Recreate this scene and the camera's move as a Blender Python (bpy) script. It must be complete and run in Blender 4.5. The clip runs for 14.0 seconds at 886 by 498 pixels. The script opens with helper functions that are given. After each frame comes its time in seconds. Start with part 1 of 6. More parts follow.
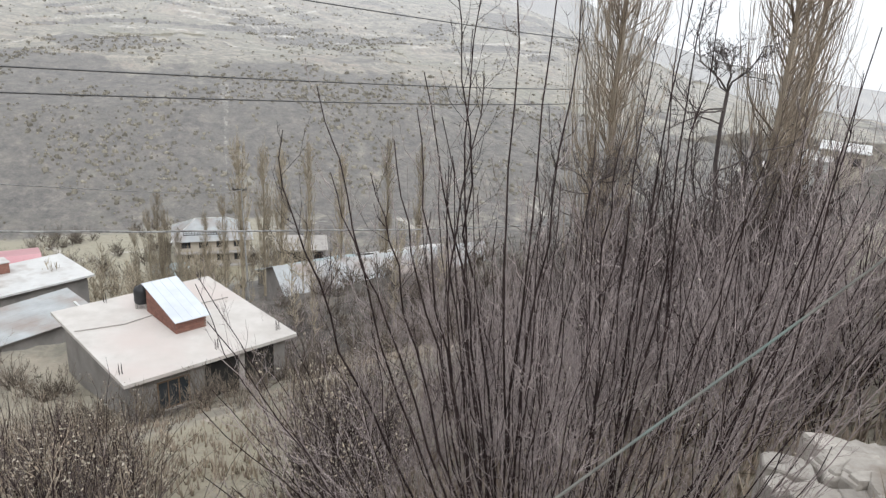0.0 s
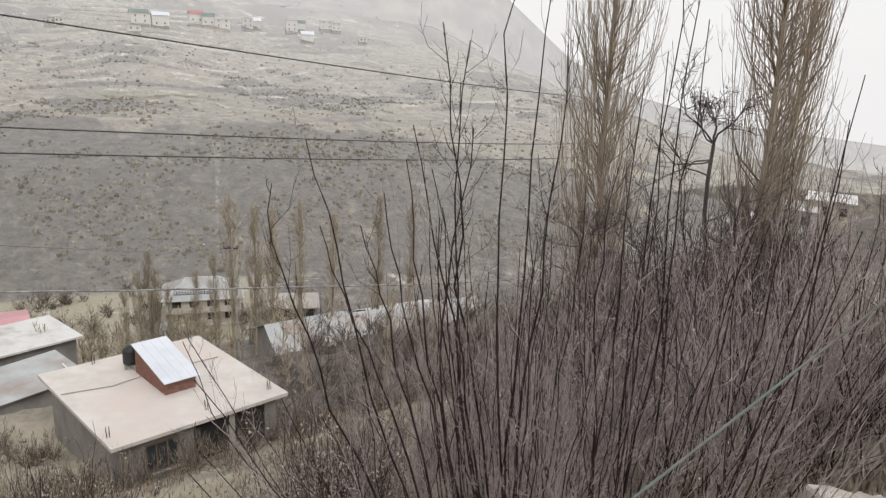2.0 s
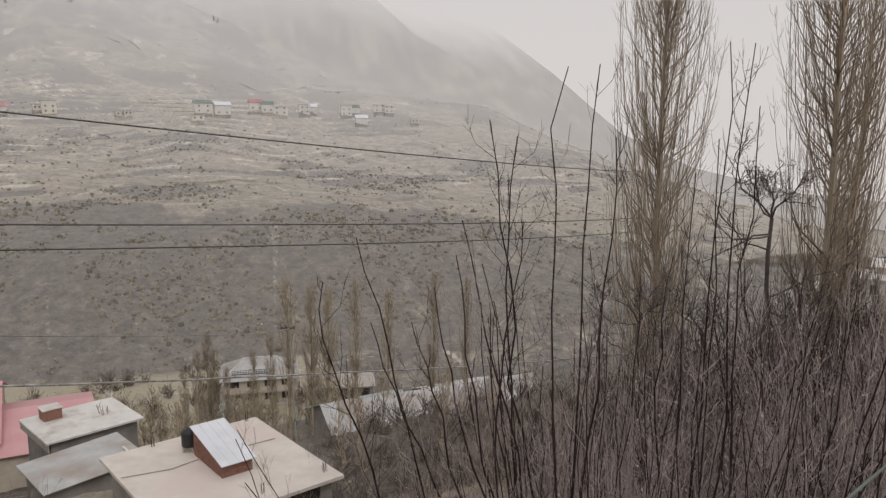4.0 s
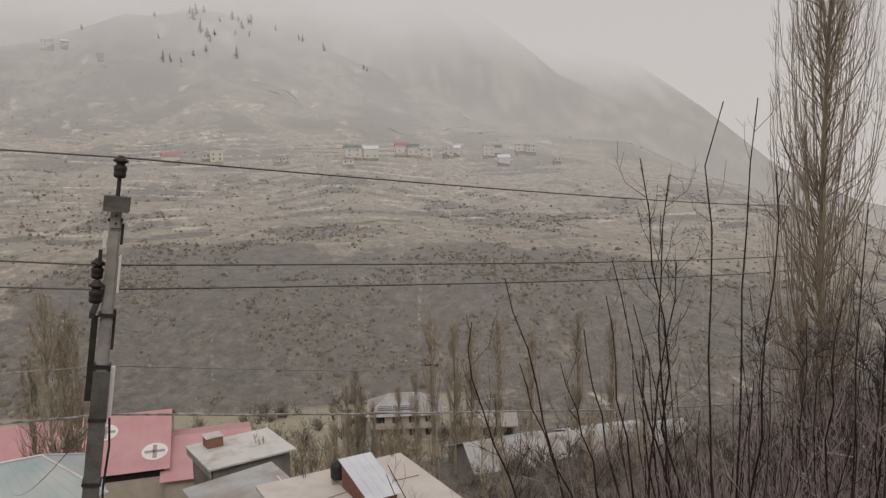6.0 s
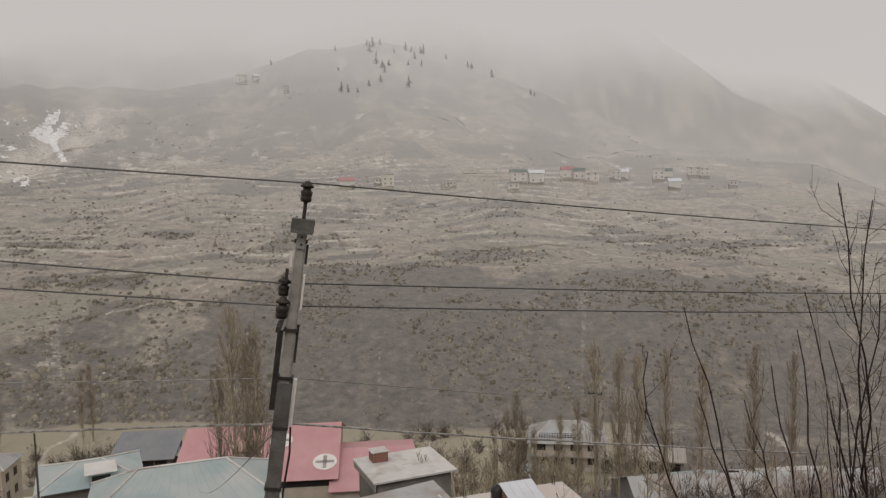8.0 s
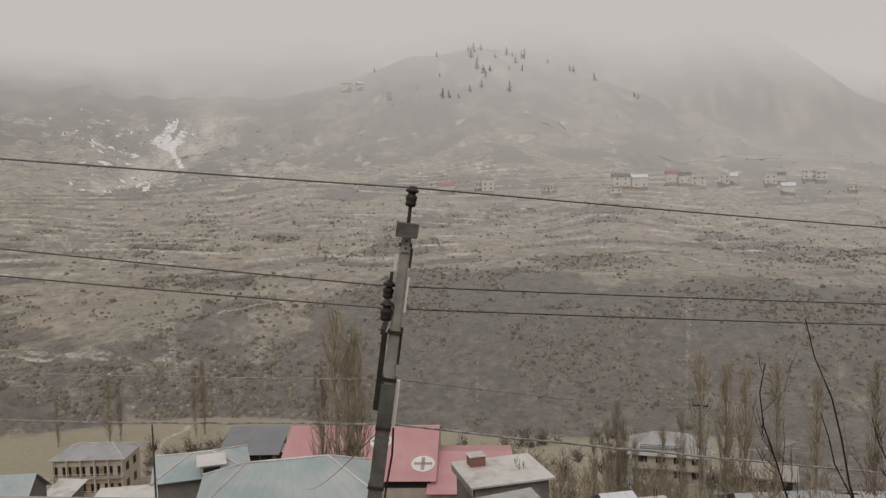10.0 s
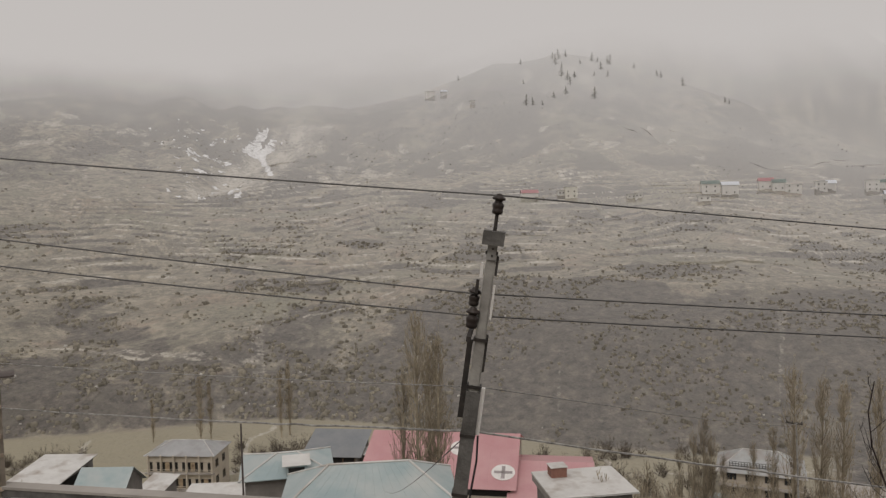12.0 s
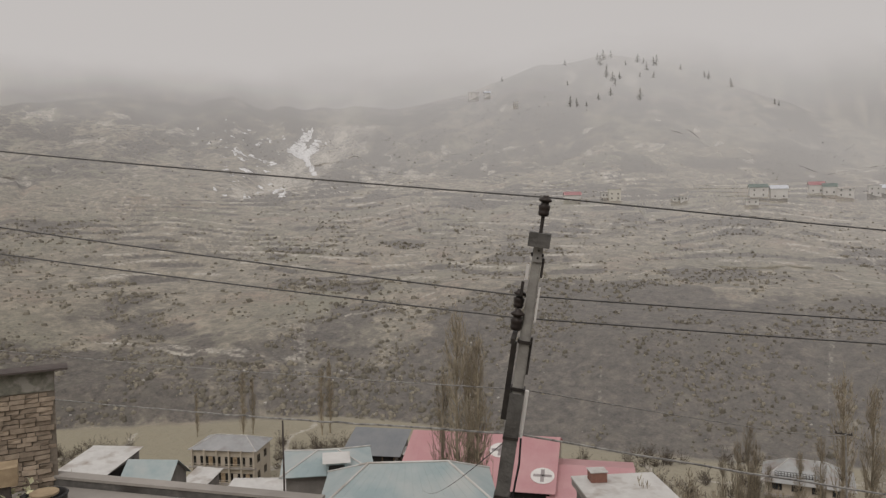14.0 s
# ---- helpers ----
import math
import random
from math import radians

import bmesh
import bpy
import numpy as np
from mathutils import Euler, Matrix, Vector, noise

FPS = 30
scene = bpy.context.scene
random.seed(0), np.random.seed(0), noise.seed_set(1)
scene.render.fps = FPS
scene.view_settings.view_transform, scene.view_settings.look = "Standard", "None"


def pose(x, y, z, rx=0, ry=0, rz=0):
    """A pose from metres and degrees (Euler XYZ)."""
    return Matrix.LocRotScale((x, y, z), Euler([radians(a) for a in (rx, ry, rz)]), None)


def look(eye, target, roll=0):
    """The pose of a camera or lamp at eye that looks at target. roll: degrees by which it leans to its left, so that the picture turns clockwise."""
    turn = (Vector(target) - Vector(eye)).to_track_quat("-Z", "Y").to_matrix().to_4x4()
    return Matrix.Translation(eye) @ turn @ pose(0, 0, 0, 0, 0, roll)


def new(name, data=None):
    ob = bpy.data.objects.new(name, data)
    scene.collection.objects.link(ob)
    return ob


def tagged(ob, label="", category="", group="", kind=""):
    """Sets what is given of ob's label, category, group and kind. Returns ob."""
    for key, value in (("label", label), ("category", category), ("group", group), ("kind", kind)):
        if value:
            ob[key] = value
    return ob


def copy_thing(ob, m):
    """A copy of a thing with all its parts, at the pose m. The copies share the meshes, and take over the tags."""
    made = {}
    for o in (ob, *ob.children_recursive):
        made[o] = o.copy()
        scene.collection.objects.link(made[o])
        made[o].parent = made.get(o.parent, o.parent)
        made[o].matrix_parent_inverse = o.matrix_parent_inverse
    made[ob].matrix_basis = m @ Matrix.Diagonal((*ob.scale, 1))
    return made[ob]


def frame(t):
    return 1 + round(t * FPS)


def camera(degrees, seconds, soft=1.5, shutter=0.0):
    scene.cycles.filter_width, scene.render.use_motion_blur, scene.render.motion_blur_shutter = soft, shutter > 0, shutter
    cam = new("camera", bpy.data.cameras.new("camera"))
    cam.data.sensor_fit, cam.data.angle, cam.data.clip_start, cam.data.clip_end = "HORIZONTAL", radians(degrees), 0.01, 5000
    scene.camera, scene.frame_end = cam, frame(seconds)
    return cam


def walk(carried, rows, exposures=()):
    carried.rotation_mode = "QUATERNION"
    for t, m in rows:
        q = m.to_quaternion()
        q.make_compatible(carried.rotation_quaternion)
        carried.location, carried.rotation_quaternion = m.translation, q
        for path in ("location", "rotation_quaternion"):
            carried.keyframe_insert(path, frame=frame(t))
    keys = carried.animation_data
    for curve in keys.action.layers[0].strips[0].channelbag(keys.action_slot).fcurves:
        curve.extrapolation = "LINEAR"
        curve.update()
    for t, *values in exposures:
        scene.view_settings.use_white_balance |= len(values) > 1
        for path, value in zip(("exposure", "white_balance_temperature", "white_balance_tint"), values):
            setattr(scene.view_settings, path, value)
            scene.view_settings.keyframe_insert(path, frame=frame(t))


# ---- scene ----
cam = camera(59.9, 14.0, soft=1.35)
PATH = [
    (0.0, pose(0.000, -0.000, 40.000, 70.42, -3.14, 0.14)),
    (0.5, pose(-0.007, 0.007, 39.989, 71.10, -3.22, -0.25)),
    (1.0, pose(-0.005, 0.017, 39.971, 72.05, -3.25, -0.72)),
    (1.5, pose(0.002, 0.028, 39.963, 73.37, -2.99, -0.87)),
    (2.0, pose(0.004, 0.040, 39.968, 74.60, -2.49, -0.71)),
    (4.5, pose(0.020, 0.104, 40.067, 81.21, -0.13, 4.73)),
    (5.0, pose(0.006, 0.088, 40.066, 81.96, 0.12, 6.89)),
    (5.5, pose(-0.004, 0.092, 40.066, 82.49, 0.45, 9.62)),
    (6.0, pose(-0.009, 0.071, 40.073, 83.06, 1.16, 13.41)),
    (6.5, pose(-0.024, 0.060, 40.077, 83.76, 1.45, 17.37)),
    (7.0, pose(-0.026, 0.045, 40.081, 84.34, 1.34, 20.48)),
    (7.5, pose(-0.036, 0.033, 40.078, 84.83, 1.31, 23.20)),
    (8.0, pose(-0.052, 0.041, 40.080, 85.11, 1.33, 25.63)),
    (10.5, pose(-0.087, 0.005, 40.079, 85.81, 1.42, 34.69)),
    (11.0, pose(-0.096, -0.005, 40.080, 86.02, 1.42, 36.38)),
    (11.5, pose(-0.111, -0.000, 40.083, 86.23, 1.29, 37.90)),
    (12.0, pose(-0.113, -0.012, 40.084, 86.33, 1.26, 39.15)),
    (12.5, pose(-0.114, -0.024, 40.085, 86.32, 1.22, 40.15)),
    (13.0, pose(-0.127, -0.024, 40.085, 86.29, 1.21, 40.95)),
    (13.5, pose(-0.137, -0.028, 40.086, 86.34, 0.98, 41.68)),
    (14.0, pose(-0.144, -0.034, 40.085, 86.46, 0.72, 42.27)),
]
walk(cam, PATH, exposures=[(0.0, 0.66, 6000, 8), (1.0, 0.6, 6050, 8), (2.0, 0.42, 6350, 10), (4.5, -0.18, 6650, 13), (7.0, -0.33, 6800, 13), (10.5, -0.37, 6800, 12), (14.0, -0.37, 6700, 12)])

# ---- world and sun: overcast, light snowfall, low cloud ----
SKY = (0.70, 0.68, 0.665, 1.0)
world = bpy.data.worlds.new("overcast_sky")
scene.world = world
world.use_nodes = True
wn, wl = world.node_tree.nodes, world.node_tree.links
wn.clear()
sky = wn.new("ShaderNodeTexSky")
sky.sky_type, sky.sun_disc = "NISHITA", False
sky.sun_elevation, sky.sun_rotation = radians(48), radians(200)
dim = wn.new("ShaderNodeMix")
dim.data_type, dim.blend_type = "RGBA", "MULTIPLY"
dim.inputs["Factor"].default_value = 1.0
dim.inputs["B"].default_value = (0.1, 0.1, 0.1, 1)
cover = wn.new("ShaderNodeMix")
cover.data_type = "RGBA"
cover.inputs["Factor"].default_value = 0.95
cover.inputs["B"].default_value = SKY
bg = wn.new("ShaderNodeBackground")
wo = wn.new("ShaderNodeOutputWorld")
wl.new(sky.outputs["Color"], dim.inputs["A"])
wl.new(dim.outputs["Result"], cover.inputs["A"])
wl.new(cover.outputs["Result"], bg.inputs["Color"])
wl.new(bg.outputs["Background"], wo.inputs["Surface"])
sun_data = bpy.data.lights.new("sun", "SUN")
sun_data.energy, sun_data.angle, sun_data.color = 1.3, radians(40), (1.0, 0.965, 0.93)
sun = new("sun", sun_data)
sun.matrix_world = look((40, -60, 120), (0, 30, 0))

# ---- materials ----
ACROSS = Vector((-0.574, 0.819, 0.0))   # straight across the valley
ALONG = Vector((0.819, 0.574, 0.0))     # down the valley


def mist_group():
    """Haze put into the surfaces, which turn see-through to the sky: thin low down, thick on the far side and on the
    heights, by place alone.
    """
    g = bpy.data.node_groups.new("surface_haze", "ShaderNodeTree")
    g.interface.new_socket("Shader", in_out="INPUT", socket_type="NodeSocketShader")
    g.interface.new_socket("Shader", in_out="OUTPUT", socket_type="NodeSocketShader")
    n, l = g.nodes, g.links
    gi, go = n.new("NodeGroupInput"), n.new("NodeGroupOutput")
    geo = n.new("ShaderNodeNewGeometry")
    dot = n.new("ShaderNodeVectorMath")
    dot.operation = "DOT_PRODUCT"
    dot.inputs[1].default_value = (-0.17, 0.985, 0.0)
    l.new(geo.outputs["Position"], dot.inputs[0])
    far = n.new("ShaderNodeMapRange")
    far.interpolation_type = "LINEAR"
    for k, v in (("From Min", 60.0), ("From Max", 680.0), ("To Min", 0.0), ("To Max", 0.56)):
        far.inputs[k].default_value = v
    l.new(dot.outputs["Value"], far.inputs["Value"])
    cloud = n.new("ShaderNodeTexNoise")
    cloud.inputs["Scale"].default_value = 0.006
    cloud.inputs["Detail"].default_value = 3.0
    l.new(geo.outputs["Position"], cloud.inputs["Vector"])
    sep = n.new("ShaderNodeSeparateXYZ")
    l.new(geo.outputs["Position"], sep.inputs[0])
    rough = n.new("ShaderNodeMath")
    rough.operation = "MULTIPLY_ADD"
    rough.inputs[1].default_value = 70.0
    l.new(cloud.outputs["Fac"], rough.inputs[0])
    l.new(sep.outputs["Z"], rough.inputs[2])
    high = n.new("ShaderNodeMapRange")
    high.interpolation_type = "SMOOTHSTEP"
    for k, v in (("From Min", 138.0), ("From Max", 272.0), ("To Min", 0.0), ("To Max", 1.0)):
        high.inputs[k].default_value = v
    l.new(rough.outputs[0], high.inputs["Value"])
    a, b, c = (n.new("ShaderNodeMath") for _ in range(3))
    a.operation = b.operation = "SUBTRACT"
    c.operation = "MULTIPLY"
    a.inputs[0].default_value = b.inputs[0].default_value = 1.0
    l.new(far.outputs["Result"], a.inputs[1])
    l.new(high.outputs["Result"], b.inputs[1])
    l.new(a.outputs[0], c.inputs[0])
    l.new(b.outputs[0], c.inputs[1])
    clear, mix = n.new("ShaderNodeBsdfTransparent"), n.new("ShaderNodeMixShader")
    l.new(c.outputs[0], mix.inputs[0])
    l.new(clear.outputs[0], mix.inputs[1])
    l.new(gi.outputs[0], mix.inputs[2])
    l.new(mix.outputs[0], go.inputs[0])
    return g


MIST = mist_group()


def material(name, a, b, scale=3.0, rough=0.85, metal=0.0, bump=0.3, bump_scale=None, spread=(0.35, 0.65), third=None, third_scale=0.4,
             third_range=(0.5, 0.7), per_object=0.0, per_island=0.0, misty=False, attribute=None, stretch=None, bump_distance=0.02, gloss=0.3):
    """Two colours mixed by a coarse and a fine noise, a third one for stains, fine relief, and slight variation piece by piece."""
    m = bpy.data.materials.new(name)
    m.use_nodes = True
    n, l = m.node_tree.nodes, m.node_tree.links
    bsdf = n["Principled BSDF"]
    geo = n.new("ShaderNodeNewGeometry")
    where = geo.outputs["Position"]
    if stretch:
        tc = n.new("ShaderNodeTexCoord")
        mp = n.new("ShaderNodeMapping")
        mp.inputs["Scale"].default_value = stretch
        l.new(tc.outputs["Object"], mp.inputs["Vector"])
        where = mp.outputs["Vector"]
    n1 = n.new("ShaderNodeTexNoise")
    n1.inputs["Scale"].default_value, n1.inputs["Detail"].default_value, n1.inputs["Roughness"].default_value = scale, 6.0, 0.65
    l.new(where, n1.inputs["Vector"])
    r1 = n.new("ShaderNodeMapRange")
    r1.inputs["From Min"].default_value, r1.inputs["From Max"].default_value = spread
    l.new(n1.outputs["Fac"], r1.inputs["Value"])
    mix = n.new("ShaderNodeMix")
    mix.data_type = "RGBA"
    mix.inputs["A"].default_value, mix.inputs["B"].default_value = (*a, 1), (*b, 1)
    l.new(r1.outputs["Result"], mix.inputs["Factor"])
    colour = mix.outputs["Result"]
    if third:
        n2 = n.new("ShaderNodeTexNoise")
        n2.inputs["Scale"].default_value, n2.inputs["Detail"].default_value = third_scale, 5.0
        l.new(where, n2.inputs["Vector"])
        r2 = n.new("ShaderNodeMapRange")
        r2.inputs["From Min"].default_value, r2.inputs["From Max"].default_value = third_range
        l.new(n2.outputs["Fac"], r2.inputs["Value"])
        m2 = n.new("ShaderNodeMix")
        m2.data_type = "RGBA"
        m2.inputs["B"].default_value = (*third, 1)
        l.new(r2.outputs["Result"], m2.inputs["Factor"])
        l.new(colour, m2.inputs["A"])
        colour = m2.outputs["Result"]
    for amount, node, out in ((per_object, "ShaderNodeObjectInfo", "Random"), (per_island, "ShaderNodeNewGeometry", "Random Per Island")):
        if amount:
            src = n.new(node)
            rr = n.new("ShaderNodeMapRange")
            rr.inputs["To Min"].default_value, rr.inputs["To Max"].default_value = 1 - amount, 1 + amount
            l.new(src.outputs[out], rr.inputs["Value"])
            mm = n.new("ShaderNodeMix")
            mm.data_type, mm.blend_type = "RGBA", "MULTIPLY"
            mm.inputs["Factor"].default_value = 1.0
            l.new(colour, mm.inputs["A"])
            l.new(rr.outputs["Result"], mm.inputs["B"])
            colour = mm.outputs["Result"]
    l.new(colour, bsdf.inputs["Base Color"])
    bsdf.inputs["Roughness"].default_value, bsdf.inputs["Metallic"].default_value = rough, metal
    bsdf.inputs["Specular IOR Level"].default_value = gloss
    if bump:
        bn = n.new("ShaderNodeTexNoise")
        bn.inputs["Scale"].default_value, bn.inputs["Detail"].default_value = bump_scale or scale * 4, 5.0
        l.new(where, bn.inputs["Vector"])
        bp = n.new("ShaderNodeBump")
        bp.inputs["Strength"].default_value, bp.inputs["Distance"].default_value = bump, bump_distance
        l.new(bn.outputs["Fac"], bp.inputs["Height"])
        l.new(bp.outputs["Normal"], bsdf.inputs["Normal"])
    # imitated haze: the surface itself fades out, no mist stands in the air
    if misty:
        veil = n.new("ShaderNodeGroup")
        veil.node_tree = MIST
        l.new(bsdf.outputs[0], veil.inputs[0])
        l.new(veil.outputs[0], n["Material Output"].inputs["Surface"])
    return m


def ground_material():
    """Dry winter grass and earth, dark thorn scrub and pale scree, as the ground's own cover says."""
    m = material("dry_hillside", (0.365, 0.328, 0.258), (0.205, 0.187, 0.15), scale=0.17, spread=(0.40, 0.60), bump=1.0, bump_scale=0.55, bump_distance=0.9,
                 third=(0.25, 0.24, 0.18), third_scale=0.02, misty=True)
    n, l = m.node_tree.nodes, m.node_tree.links
    bsdf = n["Principled BSDF"]
    colour = bsdf.inputs["Base Color"].links[0].from_socket
    geo = n.new("ShaderNodeNewGeometry")
    tinge = n.new("ShaderNodeTexNoise")
    tinge.inputs["Scale"].default_value, tinge.inputs["Detail"].default_value, tinge.inputs["Roughness"].default_value = 0.035, 8.0, 0.75
    l.new(geo.outputs["Position"], tinge.inputs["Vector"])
    warm = n.new("ShaderNodeMapRange")
    for k, v in (("From Min", 0.52), ("From Max", 0.66), ("To Min", 0.0), ("To Max", 0.75)):
        warm.inputs[k].default_value = v
    l.new(tinge.outputs["Fac"], warm.inputs["Value"])
    mx = n.new("ShaderNodeMix")
    mx.data_type = "RGBA"
    mx.inputs["B"].default_value = (0.335, 0.262, 0.205, 1)
    l.new(warm.outputs["Result"], mx.inputs["Factor"])
    l.new(colour, mx.inputs["A"])
    colour = mx.outputs["Result"]
    for name, tone, fine, lo, hi in (("scrub", (0.116, 0.103, 0.091), 0.28, 0.82, 1.06), ("field", (0.315, 0.285, 0.205), 0.1, 0.6, 1.1), ("scree", (0.52, 0.485, 0.42), 0.6, 0.82, 1.12),
                                     ("snow", (0.85, 0.86, 0.88), 0.3, 0.84, 0.90)):
        at = n.new("ShaderNodeAttribute")
        at.attribute_name = name
        nz = n.new("ShaderNodeTexNoise")
        nz.inputs["Scale"].default_value, nz.inputs["Detail"].default_value, nz.inputs["Roughness"].default_value = fine, 8.0, 0.7
        l.new(geo.outputs["Position"], nz.inputs["Vector"])
        ad = n.new("ShaderNodeMath")
        ad.operation = "ADD"
        l.new(at.outputs["Fac"], ad.inputs[0])
        l.new(nz.outputs["Fac"], ad.inputs[1])
        rg = n.new("ShaderNodeMapRange")
        rg.inputs["From Min"].default_value, rg.inputs["From Max"].default_value = lo, hi
        l.new(ad.outputs[0], rg.inputs["Value"])
        mx = n.new("ShaderNodeMix")
        mx.data_type = "RGBA"
        mx.inputs["B"].default_value = (*tone, 1)
        if name == "scrub":
            grain = n.new("ShaderNodeTexNoise")
            grain.inputs["Scale"].default_value, grain.inputs["Detail"].default_value, grain.inputs["Roughness"].default_value = 0.32, 8.0, 0.8
            l.new(geo.outputs["Position"], grain.inputs["Vector"])
            shade = n.new("ShaderNodeValToRGB")
            shade.color_ramp.elements[0].position, shade.color_ramp.elements[0].color = 0.36, (0.055, 0.05, 0.044, 1)
            shade.color_ramp.elements[1].position, shade.color_ramp.elements[1].color = 0.66, (0.225, 0.195, 0.16, 1)
            shade.color_ramp.elements.new(0.50).color = (*tone, 1)
            l.new(grain.outputs["Fac"], shade.inputs["Fac"])
            l.new(shade.outputs["Color"], mx.inputs["B"])
        l.new(rg.outputs["Result"], mx.inputs["Factor"])
        l.new(colour, mx.inputs["A"])
        colour = mx.outputs["Result"]
    for size, lo, hi, tone, amount in ((0.20, 0.30, 0.56, (0.13, 0.12, 0.098), 0.6), (0.55, 0.28, 0.58, (0.13, 0.12, 0.10), 0.55)):
        jitter = n.new("ShaderNodeTexNoise")
        jitter.inputs["Scale"].default_value, jitter.inputs["Detail"].default_value = size * 3, 3.0
        l.new(geo.outputs["Position"], jitter.inputs["Vector"])
        push = n.new("ShaderNodeVectorMath")
        push.operation = "MULTIPLY_ADD"
        push.inputs[1].default_value = (2.2 / size,) * 3
        l.new(jitter.outputs["Color"], push.inputs[0])
        l.new(geo.outputs["Position"], push.inputs[2])
        vor = n.new("ShaderNodeTexVoronoi")
        vor.inputs["Scale"].default_value = size
        l.new(push.outputs[0], vor.inputs["Vector"])
        spot = n.new("ShaderNodeMapRange")
        spot.interpolation_type = "SMOOTHSTEP"
        for k, v in (("From Min", lo), ("From Max", hi), ("To Min", 1.0), ("To Max", 0.0)):
            spot.inputs[k].default_value = v
        l.new(vor.outputs["Distance"], spot.inputs["Value"])
        where = n.new("ShaderNodeTexNoise")
        where.inputs["Scale"].default_value, where.inputs["Detail"].default_value = size * 0.12, 4.0
        l.new(geo.outputs["Position"], where.inputs["Vector"])
        thin = n.new("ShaderNodeMapRange")
        for k, v in (("From Min", 0.38), ("From Max", 0.58), ("To Min", 0.15), ("To Max", amount)):
            thin.inputs[k].default_value = v
        l.new(where.outputs["Fac"], thin.inputs["Value"])
        wild = n.new("ShaderNodeAttribute")
        wild.attribute_name = "wild"
        f1, f2 = n.new("ShaderNodeMath"), n.new("ShaderNodeMath")
        f1.operation = f2.operation = "MULTIPLY"
        l.new(spot.outputs["Result"], f1.inputs[0])
        l.new(thin.outputs["Result"], f1.inputs[1])
        l.new(f1.outputs[0], f2.inputs[0])
        l.new(wild.outputs["Fac"], f2.inputs[1])
        mx = n.new("ShaderNodeMix")
        mx.data_type = "RGBA"
        mx.inputs["B"].default_value = (*tone, 1)
        l.new(f2.outputs[0], mx.inputs["Factor"])
        l.new(colour, mx.inputs["A"])
        colour = mx.outputs["Result"]
    l.new(colour, bsdf.inputs["Base Color"])
    return m


M_GROUND = ground_material()
M_STEM = material("dark_red_brown_bark", (0.02, 0.014, 0.014), (0.052, 0.037, 0.036), scale=9, rough=0.9, bump=0.3, per_object=0.2, per_island=0.3, gloss=0.08)
M_TWIG = material("grey_brown_twigs", (0.39, 0.335, 0.32), (0.22, 0.18, 0.172), scale=4, rough=0.8, bump=0.0, per_island=0.35, per_object=0.15)
# darker copy of the twig colour, with dense thicket shade put into it
M_DARKTWIG = material("shade_darkened_twigs", (0.15, 0.122, 0.112), (0.08, 0.064, 0.06), scale=4, rough=0.9, bump=0.0, per_island=0.35, per_object=0.25, gloss=0.1)
M_DRYTWIG = material("dry_tan_twigs", (0.38, 0.32, 0.24), (0.22, 0.17, 0.135), scale=3, rough=0.85, bump=0.0, per_island=0.35, per_object=0.2)
M_SEED = material("pale_twig_tips", (0.46, 0.42, 0.36), (0.32, 0.27, 0.21), scale=6, rough=0.95, bump=0.0, per_island=0.3)
M_LEAFGREEN = material("yellow_green_leaves", (0.50, 0.50, 0.28), (0.62, 0.60, 0.44), scale=5, rough=0.7, bump=0.0, per_island=0.3)
M_LEAF = material("withered_leaves", (0.36, 0.34, 0.27), (0.33, 0.26, 0.19), scale=5, rough=0.8, bump=0.0, per_island=0.4)
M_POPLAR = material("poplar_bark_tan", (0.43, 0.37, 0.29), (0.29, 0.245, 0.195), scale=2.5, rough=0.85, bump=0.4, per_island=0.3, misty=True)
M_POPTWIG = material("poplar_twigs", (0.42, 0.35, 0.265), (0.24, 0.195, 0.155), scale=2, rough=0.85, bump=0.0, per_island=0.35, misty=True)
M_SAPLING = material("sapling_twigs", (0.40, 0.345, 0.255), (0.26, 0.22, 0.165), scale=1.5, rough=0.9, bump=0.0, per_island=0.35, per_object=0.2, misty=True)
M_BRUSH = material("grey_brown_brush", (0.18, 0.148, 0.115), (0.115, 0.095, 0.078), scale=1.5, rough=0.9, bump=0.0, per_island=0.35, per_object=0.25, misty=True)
M_DARKBARK = material("dark_rough_brown", (0.075, 0.062, 0.06), (0.13, 0.11, 0.10), scale=4, rough=0.8, bump=0.5)
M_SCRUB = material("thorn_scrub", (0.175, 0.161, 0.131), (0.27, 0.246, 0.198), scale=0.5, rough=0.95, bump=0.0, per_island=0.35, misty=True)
# conifer foliage with haze put into its colour, paler than real needles
M_CONIFER = material("haze_paled_conifer", (0.29, 0.29, 0.26), (0.36, 0.35, 0.31), scale=0.5, rough=0.95, bump=0.0, per_island=0.3, misty=True)
M_CONCRETE = material("weathered_concrete", (0.42, 0.39, 0.36), (0.33, 0.31, 0.285), scale=1.2, bump=0.4, third=(0.24, 0.22, 0.20), third_scale=0.35, third_range=(0.52, 0.75))
M_ROOFSLAB = material("pale_roof_screed", (0.62, 0.585, 0.545), (0.52, 0.485, 0.445), scale=0.8, bump=0.25, third=(0.58, 0.51, 0.47), third_scale=0.25, third_range=(0.5, 0.72))
M_PLASTER = material("grey_cement_plaster", (0.30, 0.28, 0.26), (0.22, 0.205, 0.19), scale=0.7, bump=0.3, third=(0.16, 0.15, 0.14), third_scale=0.3, misty=True)
M_CREAM = material("cream_plaster", (0.60, 0.54, 0.45), (0.50, 0.445, 0.37), scale=0.6, bump=0.2, misty=True)
M_WHITE = material("white_wash", (0.75, 0.74, 0.71), (0.62, 0.60, 0.57), scale=0.6, bump=0.2, misty=True)
